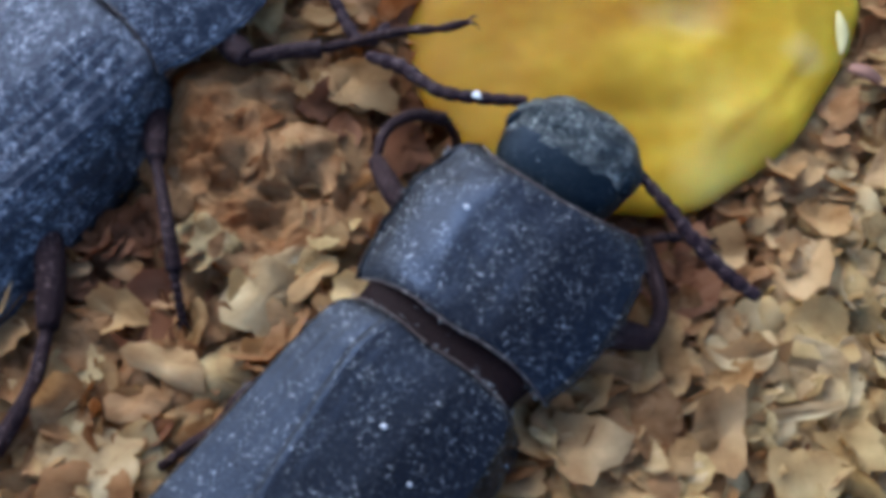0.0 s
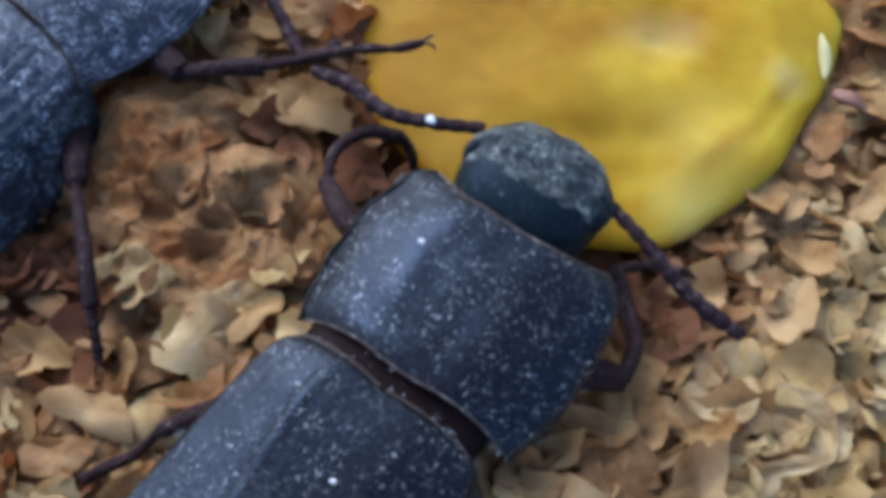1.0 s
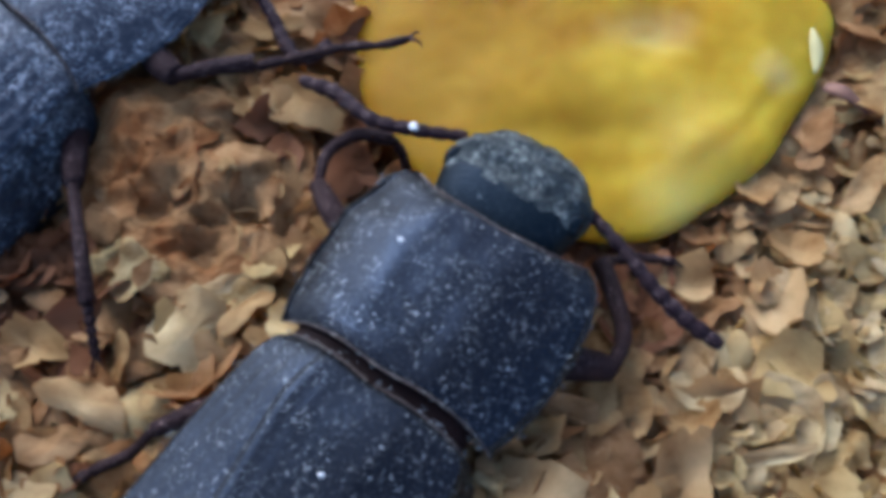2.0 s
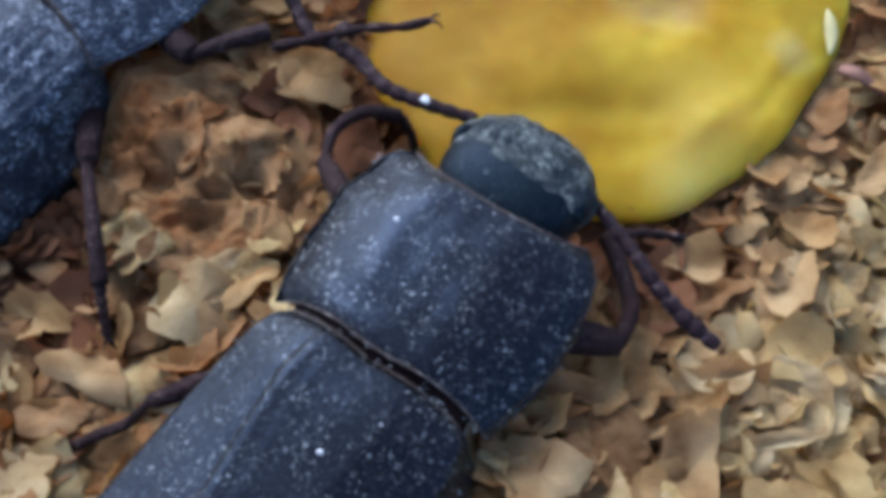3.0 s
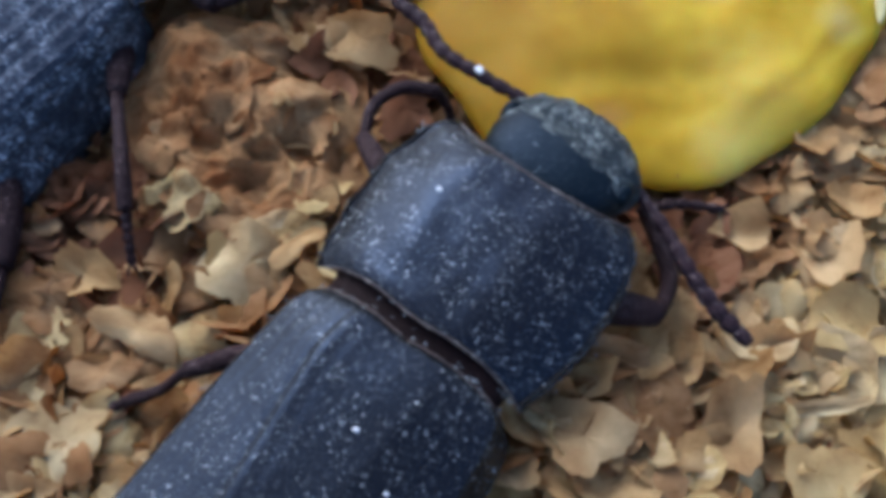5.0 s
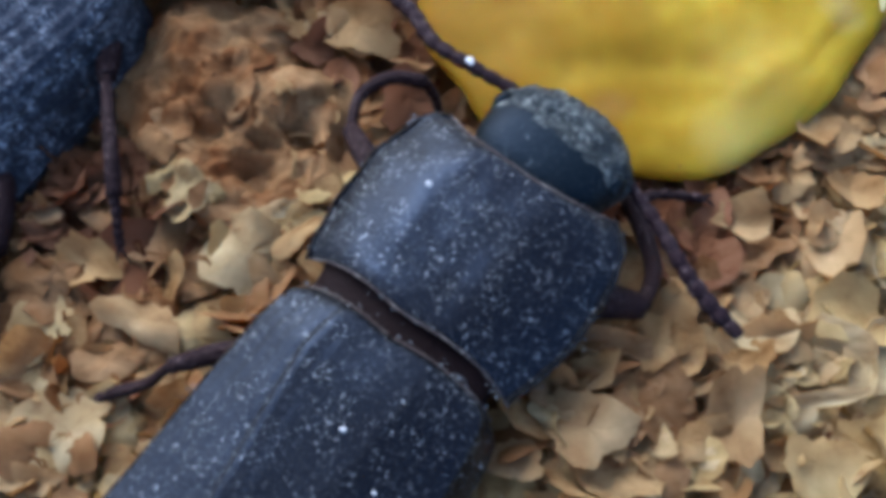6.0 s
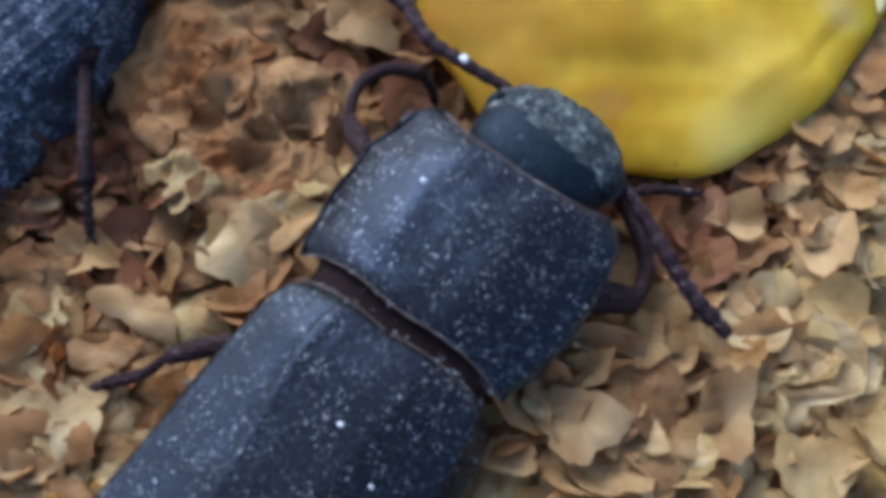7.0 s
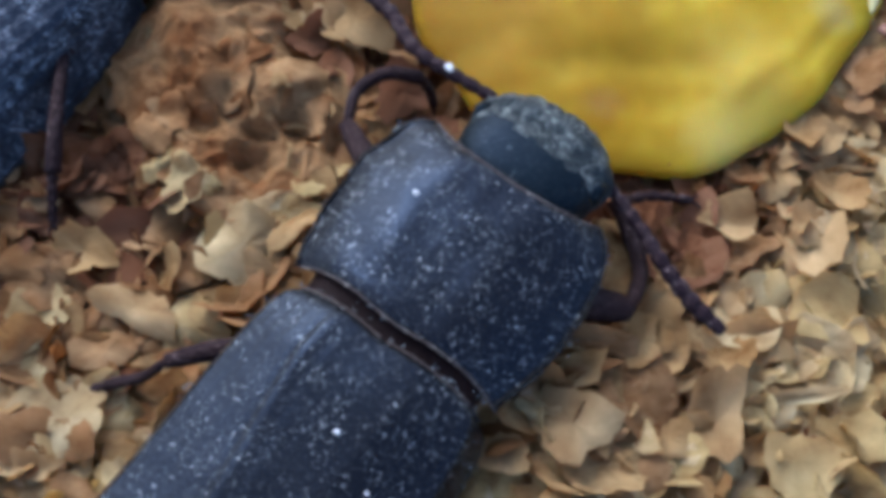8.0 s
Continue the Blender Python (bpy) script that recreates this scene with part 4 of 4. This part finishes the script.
def motions():
    """The feeding beetle edges back from the fruit and chews; the other shifts away."""
    body = [
        (0.0, -1.13, -5.7, -39.3), (0.5, -1.13, -5.54, -38.8), (1.0, -1.12, -5.5, -38.8), (1.5, -0.9, -5.68, -37.9),
        (3.0, -1.01, -5.82, -36.6), (3.5, -1.13, -6.02, -36.3), (4.0, -1.31, -6.14, -35.9), (4.5, -1.2, -6.22, -36.0),
        (6.0, -1.84, -6.44, -34.9), (6.5, -1.8, -6.36, -34.7), (7.0, -1.86, -6.43, -34.3), (7.5, -1.68, -6.46, -34.4),
        (8.0, -1.84, -6.59, -34.6),
    ]
    shield = [
        (0.0, -0.19, -4.73, -36.9), (0.5, -0.26, -4.75, -36.4), (1.0, -0.29, -4.71, -36.4), (1.5, -0.16, -4.88, -36.2),
        (3.0, -0.5, -5.16, -34.6), (3.5, -0.58, -5.22, -35.8), (4.0, -0.81, -5.34, -35.2), (4.5, -0.68, -5.36, -35.6),
        (6.0, -1.2, -5.41, -36.5), (6.5, -1.15, -5.34, -36.0), (7.0, -1.27, -5.42, -35.8), (7.5, -1.07, -5.51, -35.8),
        (8.0, -1.3, -5.69, -35.1),
    ]
    head = [
        (0.0, 3.29, 0.62, -36.8, 10), (0.5, 3.23, 0.62, -36.4, 10), (1.0, 3.18, 0.55, -34.2, 10), (1.5, 3.21, 0.23, -35.0, 8),
        (3.0, 2.92, -0.1, -38.2, 0), (3.5, 2.97, -0.35, -41.6, -8), (4.0, 2.69, -0.43, -40.0, -8), (4.5, 2.86, -0.5, -40.8, -8),
        (6.0, 2.45, -0.56, -41.1, -8), (6.5, 2.46, -0.54, -40.3, -8), (7.0, 2.31, -0.63, -40.5, -8), (7.5, 2.49, -0.65, -42.2, -8),
        (8.0, 2.16, -0.82, -37.3, -8),
    ]
    roots = {t: pose_mm(x, y, 0, 0, 0, a) for t, x, y, a in body}
    walk(feeding[0], [(t, roots[t]) for t, *_ in body])
    walk(feeding[2], [(t, roots[t].inverted() @ pose_mm(x, y, H, 4, 0, a)) for t, x, y, a in shield])
    walk(feeding[3], [(t, roots[t].inverted() @ pose_mm(x, y, H - 0.35, tip, 0, a)) for t, x, y, a, tip in head])
    base = feeding[4][0].location / MM
    walk(feeding[4][0], [(t, pose_mm(*base, 0, 0, a)) for t, a in ((0, 0), (1, -4), (1.5, -4), (3, -10), (3.5, -18), (4.5, -18), (6, -17), (7, -18), (7.5, -21), (8, -21))])
    hip = f_legs[1].location / MM
    walk(f_legs[1], [(t, pose_mm(hip[0], hip[1] - d, hip[2])) for t, d in ((0, 0.5), (1.5, 0.5), (3, 0.3), (3.5, 0), (8, 0))])
    hip = f_legs[0].location / MM
    walk(f_legs[0], [(t, pose_mm(hip[0] + dx, hip[1] + dy, hip[2])) for t, dx, dy in ((0, -0.35, -0.3), (1.5, -0.3, -0.25), (3, -0.1, -0.1), (4.5, 0, 0), (6, 0.1, 0.2), (8, 0.1, 0.35))])
    hip = f_legs[2].location / MM
    walk(f_legs[2], [(t, pose_mm(*hip, 0, 0, a)) for t, a in ((0, 23), (1, 12), (1.5, 11), (3, 7), (4.5, 4), (6, 1), (8, 0))])
    other = [
        (0.0, -12.07, 6.88, -46.4), (0.5, -12.2, 6.87, -46.5), (1.0, -12.21, 6.92, -47.3), (1.5, -12.33, 6.89, -46.6),
        (3.0, -11.91, 6.52, -46.8), (3.5, -11.88, 6.44, -46.1), (4.0, -12.09, 6.64, -45.8), (4.5, -12.45, 7.27, -44.7),
        (6.0, -12.46, 7.4, -44.8), (7.0, -12.62, 7.38, -44.1), (8.0, -12.81, 7.76, -44.7),
    ]
    base = passing[4][1].location / MM
    walk(passing[4][1], [(t, pose_mm(*base, 0, 0, a)) for t, a in ((0, 0), (3, 0), (3.5, 22), (4.5, 28), (8, 30))])
    foot = p_legs[1].children[1]
    heel = foot.location / MM
    walk(foot, [(t, pose_mm(*heel, 0, 0, a)) for t, a in ((0, 0), (1.5, 0), (3, 14), (8, 16))])
    # its feet stay planted while the body leans away from them
    lean = {0.0: (-1.2, 0.2), 0.5: (-1.2, 0.2), 1.0: (-1.2, 0.2), 1.5: (-1.2, 0.2), 3.0: (-1.2, 0.2), 3.5: (-1.2, 0.2), 4.0: (-1.2, 0.2),
            4.5: (-1.05, 0.1), 6.0: (-0.6, -0.1), 7.0: (-0.2, -0.2), 8.0: (0.0, -0.2)}
    held = {t: (-0.695 * x + 0.719 * y, -0.719 * x - 0.695 * y) for t, (x, y) in lean.items()}
    step = {0.0: 0, 1.5: 0, 3.0: 0, 3.5: 0.9, 4.0: 1.05, 4.5: 0.9, 6.0: 0.5, 8.0: 0.4}
    swing = {0.0: 0, 1.5: 0, 3.0: 0, 4.5: -3, 6.0: -4, 7.0: -7, 8.0: -12}
    hip = p_legs[1].location / MM
    walk(p_legs[1], [(t, pose_mm(hip[0] + held[t][0] + 0.72 * d + 0.5, hip[1] + held[t][1] - 0.69 * d - 0.15, hip[2] + 0.3)) for t, d in step.items()])
    hip = p_legs[3].location / MM
    walk(p_legs[3], [(t, pose_mm(hip[0] + held[t][0] + 0.25, hip[1] + held[t][1] - 0.08, hip[2] + 0.3, 0, 0, a)) for t, a in swing.items()])
    hip = p_legs[5].location / MM
    walk(p_legs[5], [(t, pose_mm(hip[0] + dx + 0.25, hip[1] + dy - 0.08, hip[2] + 0.3)) for t, (dx, dy) in held.items()])
    walk(passing[0], [(t, pose_mm(x - 0.24, y + 0.46, -0.55, 0, 0, a)) for t, x, y, a in other])
    for ob, at in ((passing[2], (0, 0.55, H)), (passing[3], (0, 5.6, H - 0.35))):
        ob.matrix_basis = pose_mm(*at)


motions()
